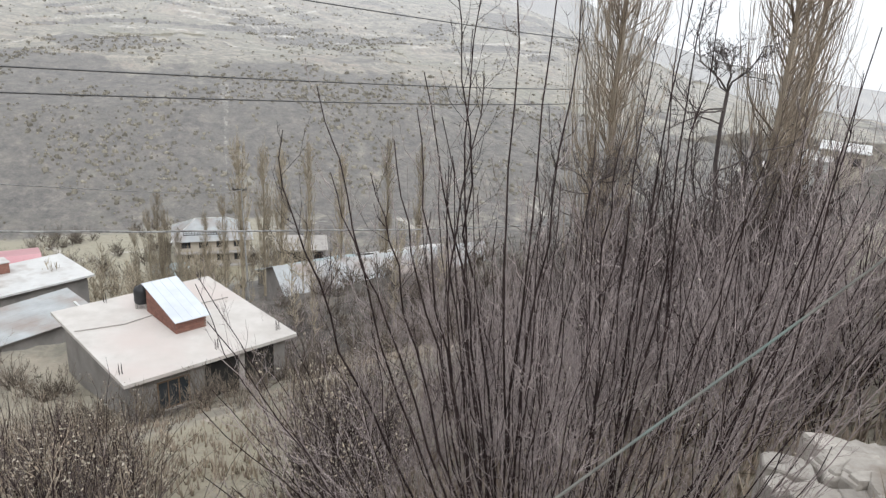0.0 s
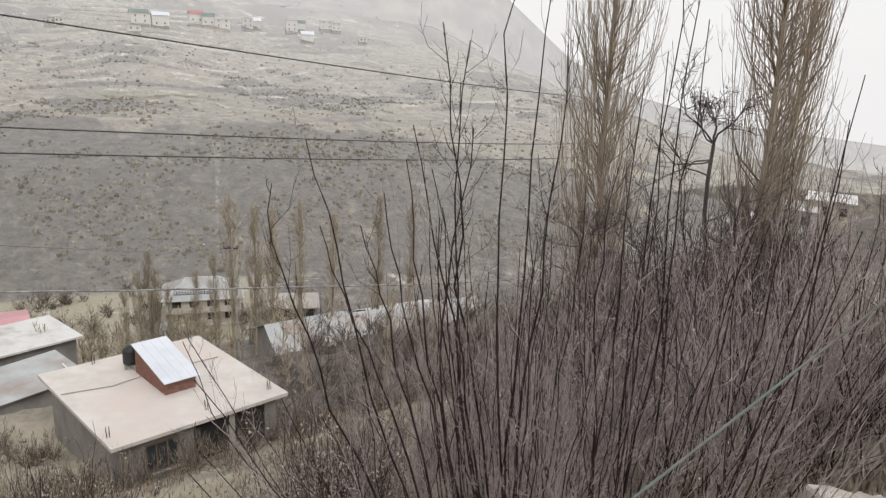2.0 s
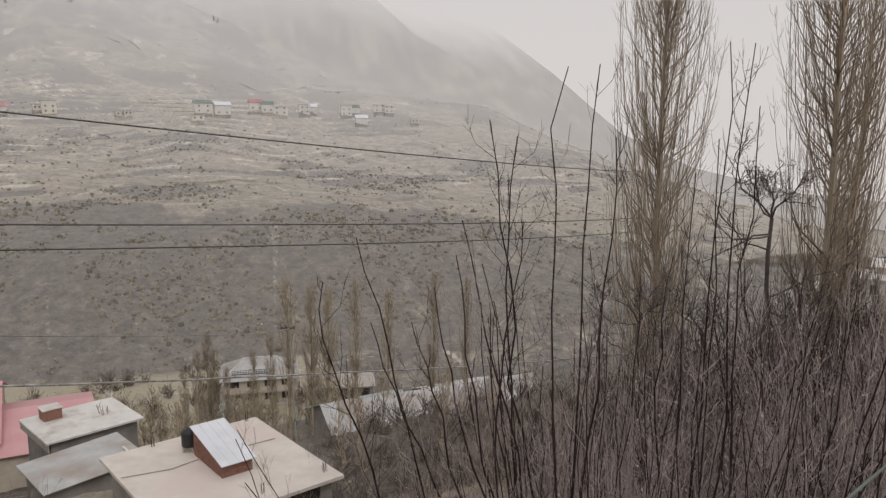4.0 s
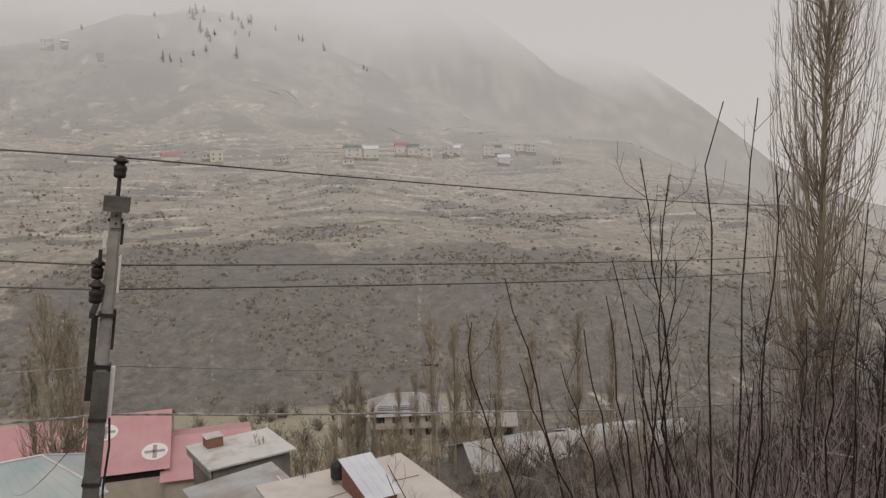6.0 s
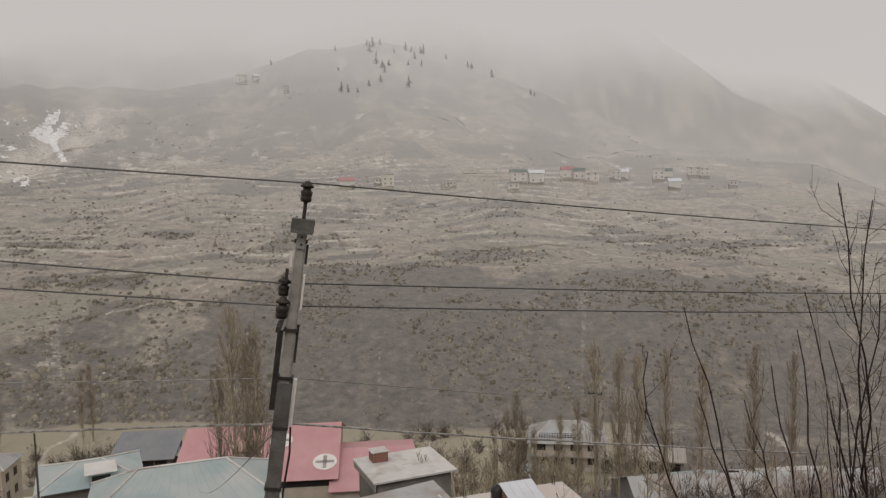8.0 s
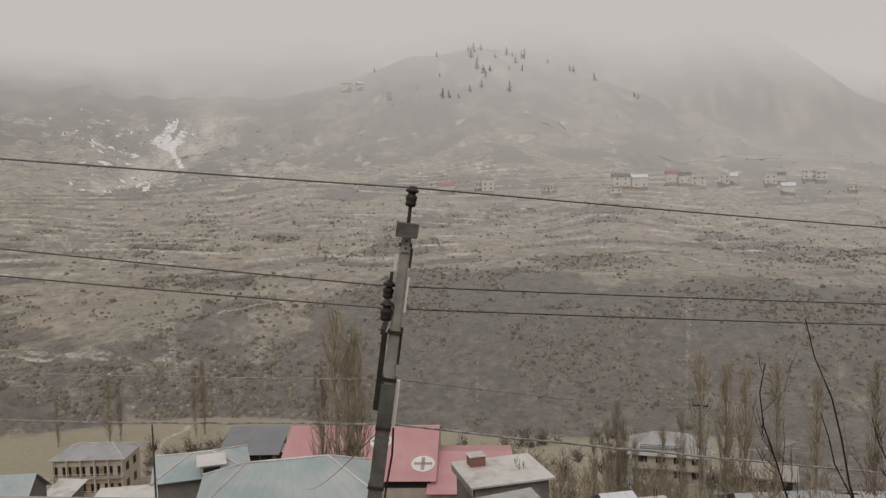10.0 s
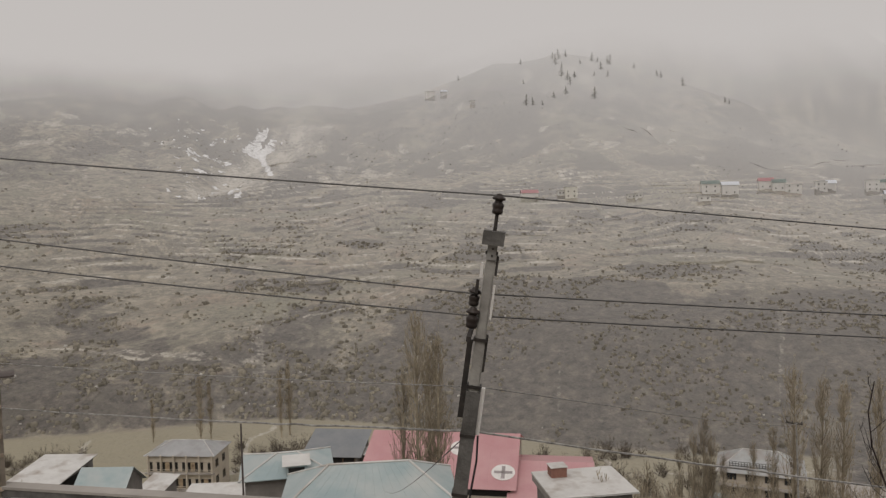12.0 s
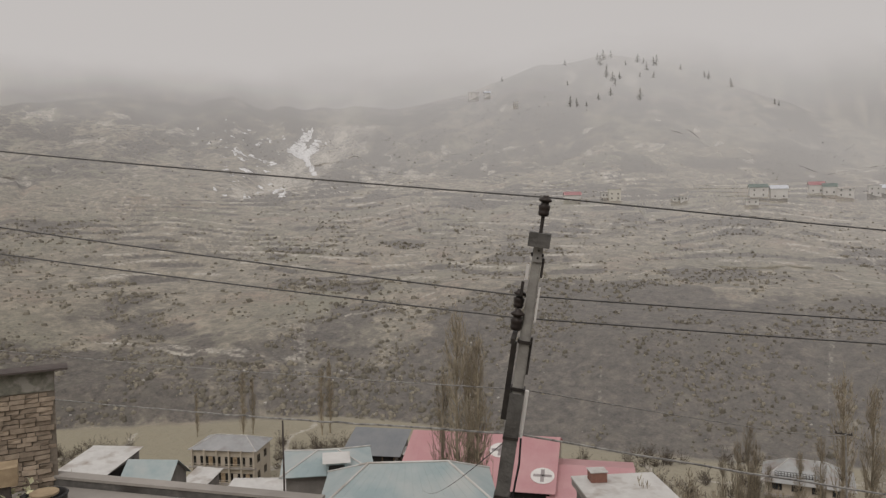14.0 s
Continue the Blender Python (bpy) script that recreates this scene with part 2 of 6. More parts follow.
M_ROCK = material("pale_boulders", (0.55, 0.53, 0.50), (0.42, 0.40, 0.37), scale=0.8, bump=0.0, per_island=0.25, misty=True)
M_YELLOW = material("yellow_wash", (0.87, 0.85, 0.77), (0.80, 0.78, 0.70), scale=0.6, bump=0.2, misty=True)
M_BRICK = material("red_brick", (0.27, 0.14, 0.105), (0.20, 0.10, 0.08), scale=4, bump=0.4, per_object=0.15)
M_MUDBRICK = material("tan_mud_brick", (0.43, 0.355, 0.28), (0.30, 0.245, 0.19), scale=6, rough=0.95, bump=0.6, per_object=0.3)
M_PALEWOOD = material("pale_dry_wood", (0.46, 0.36, 0.24), (0.34, 0.26, 0.17), scale=5, bump=0.4, third=(0.22, 0.16, 0.11), third_scale=2.0)
M_MOSSY = material("mossy_crumbling_cement", (0.27, 0.265, 0.225), (0.15, 0.15, 0.125), scale=7, bump=0.9, bump_scale=14, third=(0.36, 0.345, 0.31), third_scale=4.0, third_range=(0.52, 0.62))
M_MORTAR = material("mud_mortar", (0.30, 0.26, 0.215), (0.19, 0.165, 0.135), scale=5, bump=0.6)
M_TIN = material("bright_tin_sheet", (0.72, 0.75, 0.80), (0.62, 0.65, 0.70), scale=0.7, rough=0.42, metal=0.25, bump=0.05)
M_BLUETIN = material("faded_blue_tin", (0.32, 0.40, 0.415), (0.43, 0.485, 0.485), scale=0.35, rough=0.5, metal=0.1, bump=0.05, third=(0.46, 0.49, 0.48), third_scale=0.2, misty=True, per_object=0.06)
M_WEATHERTIN = material("weathered_grey_tin", (0.43, 0.435, 0.44), (0.35, 0.355, 0.36), scale=0.4, rough=0.55, metal=0.1, bump=0.05, third=(0.30, 0.29, 0.28), third_scale=0.3, misty=True)
M_OLDTIN = material("old_streaked_tin", (0.47, 0.485, 0.485), (0.38, 0.39, 0.39), scale=0.5, rough=0.6, metal=0.1, bump=0.05, third=(0.33, 0.285, 0.255), third_scale=0.3, third_range=(0.45, 0.68), misty=True)
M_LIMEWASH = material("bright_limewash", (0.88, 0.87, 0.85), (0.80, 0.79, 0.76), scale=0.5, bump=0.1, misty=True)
M_GREYTIN = material("slate_grey_tin", (0.21, 0.225, 0.24), (0.26, 0.27, 0.28), scale=0.4, rough=0.5, metal=0.1, bump=0.05, misty=True)
M_PALETIN = material("pale_rusted_tin", (0.68, 0.675, 0.655), (0.57, 0.56, 0.54), scale=0.5, rough=0.55, metal=0.1, bump=0.05, third=(0.36, 0.31, 0.27), third_scale=0.4, third_range=(0.52, 0.75), misty=True)
M_PINKTIN = material("faded_red_tin", (0.53, 0.28, 0.295), (0.58, 0.34, 0.35), scale=0.25, rough=0.5, bump=0.05, misty=True)
M_SIGNWHITE = material("white_sign_paint", (0.80, 0.78, 0.76), (0.70, 0.68, 0.66), scale=1.0, rough=0.6, bump=0.0, misty=True)
M_SIGNGREY = material("grey_sign_paint", (0.30, 0.27, 0.27), (0.38, 0.34, 0.34), scale=1.0, rough=0.6, bump=0.0, misty=True)
M_GREENTIN = material("green_tin", (0.24, 0.30, 0.28), (0.31, 0.36, 0.34), scale=0.3, rough=0.5, bump=0.0, misty=True)
# near-black colour: painted shade in openings and under an eave, also far windows
M_DARK = material("opening_shade_black", (0.022, 0.021, 0.02), (0.035, 0.033, 0.03), scale=2, bump=0.0, misty=True)
M_GLASS = material("window_glass", (0.03, 0.035, 0.04), (0.05, 0.055, 0.06), scale=0.8, rough=0.12, bump=0.0, misty=True)
M_WOOD = material("weathered_wood", (0.20, 0.14, 0.09), (0.13, 0.09, 0.06), scale=3, bump=0.4, misty=True)
M_STEEL = material("galvanised_steel", (0.42, 0.42, 0.41), (0.32, 0.31, 0.30), scale=3, rough=0.55, metal=0.35, bump=0.1)
M_POLE = material("cement_pole", (0.38, 0.37, 0.345), (0.27, 0.26, 0.245), scale=5, bump=0.4, third=(0.14, 0.13, 0.12), third_scale=1.5)
M_SLEEVE = material("dark_grey_mottled", (0.10, 0.098, 0.093), (0.165, 0.158, 0.15), scale=7, bump=0.5, third=(0.07, 0.065, 0.06), third_scale=2.0)
M_IRON = material("dark_painted_iron", (0.03, 0.028, 0.027), (0.065, 0.057, 0.052), scale=6, rough=0.6, metal=0.3, bump=0.2)
M_CERAMIC = material("dark_brown_glazed_ceramic", (0.026, 0.02, 0.018), (0.042, 0.032, 0.028), scale=5, rough=0.35, bump=0.0)
M_WIRE = material("aluminium_conductor", (0.10, 0.10, 0.10), (0.16, 0.155, 0.15), scale=8, rough=0.5, metal=0.4, bump=0.1)
M_PALEWIRE = material("pale_service_cable", (0.42, 0.41, 0.39), (0.14, 0.135, 0.13), scale=9, rough=0.6, bump=0.1)
M_HOSE = material("grey_green_hose", (0.17, 0.165, 0.145), (0.10, 0.098, 0.088), scale=9, rough=0.75, bump=0.3, third=(0.13, 0.18, 0.165), third_scale=1.6)
M_STONE = material("pale_field_stone", (0.46, 0.425, 0.38), (0.33, 0.30, 0.265), scale=7, rough=0.9, bump=0.7, bump_scale=22, third=(0.26, 0.22, 0.18), third_scale=3.0, third_range=(0.5, 0.68), per_object=0.16)
M_PLASTICBLACK = material("black_plastic", (0.025, 0.025, 0.027), (0.035, 0.035, 0.036), scale=3, rough=0.45, bump=0.0)

# ---- ground ----
rng = np.random.RandomState(7)
LATTICE = rng.rand(256, 256)


def vnoise(x, y):
    xi, yi = np.floor(x).astype(int), np.floor(y).astype(int)
    fx, fy = x - xi, y - yi
    fx, fy = fx * fx * (3 - 2 * fx), fy * fy * (3 - 2 * fy)
    a, b = LATTICE[xi & 255, yi & 255], LATTICE[(xi + 1) & 255, yi & 255]
    c, d = LATTICE[xi & 255, (yi + 1) & 255], LATTICE[(xi + 1) & 255, (yi + 1) & 255]
    return (a * (1 - fx) + b * fx) * (1 - fy) + (c * (1 - fx) + d * fx) * fy


def fbm(x, y, octaves=4):
    total, amp, norm = 0, 1.0, 0
    for k in range(octaves):
        total = total + amp * vnoise(x * 2 ** k + 17.3 * k, y * 2 ** k + 9.1 * k)
        norm += amp
        amp *= 0.5
    return total / norm - 0.5


def ramp(x, a, b):
    t = np.clip((x - a) / (b - a), 0, 1)
    return t * t * (3 - 2 * t)


AZ = [-120, -78, -68, -60, -52, -46, -40, -35, -30, -25, -20, -15, -10, -5, 0, 5, 10, 15, 22, 40, 80]
FOOT = [215, 213, 211, 206, 201, 191, 180, 174, 170, 169, 170, 172, 175, 180, 186, 195, 210, 235, 270, 300, 300]
CREST_1 = [6, 6.3, 6.9, 7.3, 6.6, 6.6, 8.2, 9.9, 10.3, 9.2, 7.0, 4.6, 2.7, 1.9, 0.6, -1.4, -3.6, -5.2, -7, -7, -7]
CREST_2 = [11, 11, 11, 11, 11, 12, 13, 14, 15, 15.5, 15.5, 14.0, 9.8, 5.5, 3.5, 0.5, -3.2, -4.6, -6, -6.5, -6.5]
CREST_3 = [14, 14, 14, 14, 14, 14, 14, 15, 16, 17, 17, 16, 13.5, 10, 6.6, 3.0, -1.2, -3.5, -5, -6, -6]


# pale lines on the far slope (paths, a ledge, a ridge's light edge), laid to fit the camera's view: bearing and
# distance up the slope of both ends, half width
PALE_LINES = [(-67, 50, -53, 27, 1.6), (-64, 43, -57, 30, 1.2), (-57, 48, -49.5, 60, 1.0), (-49.5, 60, -42.8, 77, 1.1), (-57, 172, -51.5, 345, 2.2), (-62.6, 180, -60, 215, 1.2),
          (-44, 80, -38, 108, 1.2), (-47, 128, -40, 136, 1.3), (-30, 112, -22, 140, 1.2), (-22, 140, -12, 128, 1.2), (-36, 150, -26, 178, 1.3), (-18, 190, -6, 170, 1.3)]


def cover_and_height(x, y):
    """Height of the ground and its cover at plan places (arrays)."""
    s, w = x * ACROSS.x + y * ACROSS.y, x * ALONG.x + y * ALONG.y
    d, az = np.hypot(x, y), np.degrees(np.arctan2(x, y))
    near = np.interp(s, [-400, -60, -8, -1.5, 0.75, 1.7, 4.2, 12, 33, 35, 46, 53, 62, 88, 112, 127, 180, 400],
                     [240, 66, 39.6, 38.35, 38.3, 36.2, 34.9, 30.6, 19.6, 19.2, 18.4, 12.0, 9.8, 1.0, -9.5, -15, -15.6, -15.6])
    near = near - (2.5 * ramp(az, -27, -20) + 3.0 * ramp(az, -18, -13)) * ramp(s, 48, 58) * (1 - ramp(s, 80, 100))
    rough = ramp(d, 2.5, 14)
    near = near + rough * (1.3 * fbm(x / 9, y / 9) + 0.35 * fbm(x / 1.7, y / 1.7, 3)) * (1 - 0.8 * ramp(s, 140, 150)) + 0.10 * fbm(x / 0.7, y / 0.7, 3)
    foot = np.interp(az, AZ, FOOT) + 14 * fbm(w / 45, s / 300 + 3, 3)
    r = d - foot
    c1, c2, c3 = (np.interp(az, AZ, c) for c in (CREST_1, CREST_2, CREST_3))
    c1 = c1 + 1.3 * fbm(az / 5, az * 0 + 2.5, 3)
    c1 = c1 + ramp(-az, 45, 50) * 1.0 * fbm(az / 2.6 + 3, az * 0 + 4.5, 2)
    c2 = c2 + 1.2 * fbm(az / 6, az * 0 + 7.5, 3)
    e0 = np.degrees(np.arctan2(-15.4 - 40, foot))
    lift = np.minimum(c1 - 9, 0) * 0.25 * ramp(az, -24, -8)
    e5 = np.minimum(3.2 + 0.3 * (c1 - 9), c1)
    e4 = np.minimum(0.35 + lift * 0.9, e5)
    e3, e2, e1 = np.minimum(-2.6 + lift * 0.6, e4), np.minimum(-6.2 + lift * 0.4, e4), np.minimum(-9.5 + lift * 0.2, e4)
    d2 = np.maximum(c1, c2)
    d3 = np.maximum(d2, c3)
    shape = [(-40, e0 - 2), (0, e0), (14, e0 + 2.5), (45, e1), (92, e2), (205, e3), (318, e4), (430, e5), (620, c1), (690, c1), (860, d2), (1150, d2), (1500, d3), (4500, d3)]
    el = np.full_like(d, 0.0) + shape[0][1]
    for (ra, ea), (rb, eb) in zip(shape, shape[1:]):
        t = np.clip((r - ra) / (rb - ra), 0, 1)
        el = np.where(r >= ra, ea + (eb - ea) * t, el)
    far = 40 + d * np.tan(np.radians(el))
    up = ramp(r, 5, 60) * (1 - ramp(r, 560, 615)) * (1 - ramp(r, 150, 300) * (1 - np.clip((c1 - e4) / 7.0 - ramp(az, -10, -5), 0.0, 1.0)))
    gully = np.abs(fbm(az / 6.5 + 0.6 * fbm(az / 3, r / 90, 3), r / 300, 4))
    far = far + up * (6.5 * fbm(x / 55, y / 55, 4) - 6 * np.maximum(0.10 - gully, 0) / 0.10 * ramp(r, 150, 330) + 1.6 * fbm(x / 9, y / 9, 3) + ramp(r, 400, 500) * 12 * fbm(x / 80, y / 80, 4))
    bed = np.interp(r, [300, 620], [-57.5, -48.7]) + 0.8 * fbm(r / 60, r * 0 + 5, 3)
    far = far - 7 * np.exp(-((az - bed) / 2.2) ** 2) * ramp(r, 290, 400) * (1 - ramp(r, 560, 612))
    # terraced fields on the gentle middle slope
    field_zone = ramp(r, 70, 130) * (1 - ramp(r, 350, 420)) * ramp(az, -75, -64) * (1 - ramp(az, -10, -4) * ramp(r, 200, 260)) * (1 - ramp(az, 6, 14)) * ramp(fbm(x / 45 + 4, y / 45, 3), -0.22, -0.06)
    step = 2.6 + 1.2 * vnoise(az / 7, r / 120)
    h = far + 5 * fbm(x / 70, y / 70, 2)
    k = np.floor(h / step)
    q = h / step - k
    far = far + field_zone * 0.9 * (step * (k + ramp(q, 0.55, 0.98)) - h)
    side = ramp(az, -115, -95) * (1 - ramp(az, 50, 80))
    blend = ramp(r, -22, 6) * side
    z = near * (1 - blend) + far * blend
    reach = np.interp(az, [-75, -60, -47, -41, -36, -33, -28, -24, -20, -10, -2, 4, 12], [46, 42, 42, 56, 88, 104, 98, 80, 80, 84, 84, 74, 60]) + 44 * fbm(w / 22, s / 60, 4)
    deep = np.interp(az, [-75, -42, -36, -12, 8], [0.66, 0.68, 0.76, 0.74, 0.66])
    scrub = side * ramp(r, -5, 3) * (1 - ramp(r, reach - 8, reach + 16)) * (deep + 0.45 * fbm(x / 18, y / 18, 4) + 0.6 * fbm(x / 5, y / 5, 3) + 0.35 * fbm(az / 0.9, r / 70, 3))
    scrub = np.maximum(scrub, (0.47 + 0.7 * fbm(x / 34, y / 34, 4) + 0.7 * fbm(x / 8, y / 8, 3)) * ramp(r, 320, 430) * side)
    scrub = np.maximum(scrub, side * ramp(r, 20, 60) * ramp(fbm(x / 38, y / 38, 4), 0.0, 0.16) * 0.6)
    scrub = scrub + field_zone * (ramp(q, 0.50, 0.62) * (1 - ramp(q, 0.72, 0.84)) - 0.25) * 0.9 * ramp(fbm(x / 16 + 7, y / 16, 3), -0.1, 0.12)
    scrub = np.maximum(scrub, (1 - side * ramp(r, -8, 0)) * ramp(s, np.interp(az, [-22, -14], [44, 30]), np.interp(az, [-22, -14], [52, 38])) * (1 - ramp(s, 118, 128)) * (np.interp(az, [-20, -12], [0.54, 0.74]) + 0.5 * fbm(x / 14, y / 14, 3)))
    meadow = ramp(az, -25, -22) * (1 - ramp(az, -12, -8)) * ramp(d, 9, 11) * (1 - ramp(d, 24, 27))
    scrub = np.maximum(scrub, (1 - ramp(s, 30, 36)) * (0.22 + 0.7 * fbm(x / 3, y / 3, 4)) * ramp(d, 3, 6) * (1 - meadow))
    field = 0.4 * meadow + side * (1 - ramp(r, -6, 2)) * ramp(s, 122, 134) * 0.75 * (1 - ramp(az, -16, -10))
    scrub = np.maximum(scrub, side * ramp(az, -16, -10) * ramp(s, 100, 120) * (1 - ramp(r, 0, 6)) * (0.6 + 0.5 * fbm(x / 9, y / 9, 3)))
    scree = side * ramp(r, 300, 370) * (1 - ramp(r, 560, 620)) * np.exp(-((az - bed - 0.5) / 3.6) ** 2) * (0.54 + 0.9 * fbm(az / 1.1, r / 40, 4))
    scree = np.maximum(scree, side * ramp(r, 300, 400) * ramp(fbm(az / 1.5 + 8, r / 22, 4), 0.10, 0.26) * 0.5 * (1 - ramp(r, 600, 660)))
    scree = scree + side * ramp(r, 4, 14) * (1 - ramp(r, 55, 120)) * ramp(fbm(az / 1.1 + 3, r / 160, 3), 0.16, 0.3) * 0.38
    scree = scree + field_zone * np.exp(-((q - 0.88) / 0.09) ** 2) * 0.66 * ramp(fbm(x / 14, y / 14, 3), -0.14, 0.06)
    across = np.abs(s - 152 - 10 * fbm(w / 40, w * 0 + 2.5, 3))
    along_bund = np.abs((w + 14 * fbm(s / 16, w * 0 + 6.5, 3)) % 38 - 19)
    bund = np.minimum(across, along_bund)
    scree = scree + side * ramp(s, 128, 136) * (1 - ramp(r, -10, -4)) * np.clip(1.6 - bund, 0, 1) * 0.5
    for a0, r0, a1, r1, half in PALE_LINES:
        t = np.clip((az - a0) / (a1 - a0), 0, 1)
        off = np.abs(r + 9 * fbm(az / 2.2, az * 0 + r0, 3) - (r0 + (r1 - r0) * t)) / half
        scree = np.maximum(scree, np.where((az > a0) & (az < a1), np.clip(1.7 - off, 0, 1), 0.0) * (0.46 + 0.5 * fbm(x / 6, y / 6, 2)))
    # old avalanche snow: a ragged fan of streaks that narrows into a tongue, and a patch below it
    streak = fbm((az - (r - 500) * 0.02) / 0.32, r / 30, 3)
    fan = ramp(r, 496, 514) * (1 - ramp(r, 556, 580)) * np.exp(-((az + 52.4 - (r - 530) * 0.014) / 1.55) ** 2) * (0.27 + 3.0 * streak)
    tongue = ramp(r, 402, 412) * (1 - ramp(r, 505, 520)) * np.exp(-((az + 51.75 + (r - 410) * 0.005) / 0.27) ** 2) * (0.58 + 0.9 * streak)
    patch = ramp(r, 322, 334) * (1 - ramp(r, 376, 392)) * np.exp(-((az + 54.3) / 0.55) ** 2) * (0.52 + 2.0 * streak)
    bits = ramp(r, 320, 350) * (1 - ramp(r, 560, 600)) * np.exp(-((az + 56.5) / 4.5) ** 2) * (0.02 + 1.8 * fbm(az / 0.3 + 5, r / 10, 3))
    snow = side * np.maximum(np.maximum(fan, tongue), np.maximum(patch, bits))
    wild = side * ramp(r, -6, 4) * (1 - 0.6 * ramp(r, 520, 640)) + (1 - side * ramp(r, -6, 4)) * ramp(s, 40, 50) * (1 - ramp(s, 118, 128))
    return z, scrub, field, scree, snow, wild


def ground_at(x, y):
    return float(cover_and_height(np.array([float(x)]), np.array([float(y)]))[0][0])


def build_ground():
    az = np.concatenate([np.arange(-180, -78, 3.0), np.arange(-78, 40, 0.19), np.arange(40, 180, 3.0)])
    d = np.concatenate([np.geomspace(0.4, 12, 46), np.arange(12.6, 60, 0.8), np.arange(61, 170, 2.0), np.arange(171, 270, 1.3), np.arange(271, 530, 1.55),
                        np.arange(533, 860, 3.2), np.geomspace(870, 4200, 55)])
    a, r = np.meshgrid(np.radians(az), d, indexing="ij")
    x, y = (r * np.sin(a)).ravel(), (r * np.cos(a)).ravel()
    z, *cover = cover_and_height(x, y)
    na, nd = len(az), len(d)
    i, j = np.meshgrid(np.arange(na), np.arange(nd - 1), indexing="ij")
    i2 = (i + 1) % na
    quads = np.stack([i * nd + j, i * nd + j + 1, i2 * nd + j + 1, i2 * nd + j], -1).reshape(-1, 4)
    me = bpy.data.meshes.new("ground")
    me.vertices.add(len(x) + 1)
    me.vertices.foreach_set("co", np.append(np.stack([x, y, z], 1).ravel(), [0, 0, ground_at(0, 0)]))
    cap = [(k * nd, ((k + 1) % na) * nd, len(x)) for k in range(na)]
    loops = np.concatenate([quads[:, ::-1].ravel(), np.array(cap)[:, ::-1].ravel()])
    me.loops.add(len(loops))
    me.loops.foreach_set("vertex_index", loops)
    me.polygons.add(len(quads) + na)
    starts = np.concatenate([np.arange(len(quads)) * 4, len(quads) * 4 + np.arange(na) * 3])
    me.polygons.foreach_set("loop_start", starts)
    for name, values in zip(("scrub", "field", "scree", "snow", "wild"), cover):
        me.attributes.new(name, "FLOAT", "POINT").data.foreach_set("value", np.append(values, 0.0))
    me.update(calc_edges=True)
    me.validate()
    me.polygons.foreach_set("use_smooth", np.ones(len(me.polygons), bool))
    me.materials.append(M_GROUND)
    return tagged(new("ground", me), "dry brown valley slope with terraced fields and dark scrub", "ground", kind="structure")


build_ground()


# ---- mesh helpers ----
def finish(name, me, mat, parent=None, label="", smooth=False):
    me.materials.append(mat)
    if smooth:
        me.polygons.foreach_set("use_smooth", np.ones(len(me.polygons), bool))
    ob = new(name, me)
    ob.parent = parent
    if label:
        ob["label"] = label
    return ob


def part(name, bm, mat, parent, label="", smooth=False):
    me = bpy.data.meshes.new(name)
    bmesh.ops.recalc_face_normals(bm, faces=bm.faces)
    bm.to_mesh(me)
    bm.free()
    return finish(name, me, mat, parent, label, smooth)


def thing(name, m, label, category, group=""):
    ob = tagged(new(name), label, category, group)
    ob.matrix_world = m
    ob.empty_display_size = 0.2
    return ob


def box(bm, x0, x1, y0, y1, z0, z1):
    v = [bm.verts.new(p) for p in ((x0, y0, z0), (x1, y0, z0), (x1, y1, z0), (x0, y1, z0), (x0, y0, z1), (x1, y0, z1), (x1, y1, z1), (x0, y1, z1))]
    for f in ((0, 3, 2, 1), (4, 5, 6, 7), (0, 1, 5, 4), (1, 2, 6, 5), (2, 3, 7, 6), (3, 0, 4, 7)):
        bm.faces.new([v[k] for k in f])
    return bm


def boxes(*rows):
    bm = bmesh.new()
    for r in rows:
        box(bm, *r)
    return bm


def slab(bm, corners, thick):
    """A plate under four (or three) upper corners."""
    top = [bm.verts.new(c) for c in corners]
    low = [bm.verts.new((c[0], c[1], c[2] - thick)) for c in corners]
    bm.faces.new(top)
    bm.faces.new(low[::-1])
    k = len(top)
    for i in range(k):
        bm.faces.new((top[i], low[i], low[(i + 1) % k], top[(i + 1) % k]))
    return bm


def lathe(bm, rings, sides=14, centre=(0, 0)):
    loops = [[bm.verts.new((centre[0] + r * math.cos(2 * math.pi * k / sides), centre[1] + r * math.sin(2 * math.pi * k / sides), z)) for k in range(sides)] for r, z in rings]
    for a, b in zip(loops, loops[1:]):
        for k in range(sides):
            bm.faces.new((a[k], a[(k + 1) % sides], b[(k + 1) % sides], b[k]))
    bm.faces.new(loops[0][::-1])
    bm.faces.new(loops[-1])
    return bm


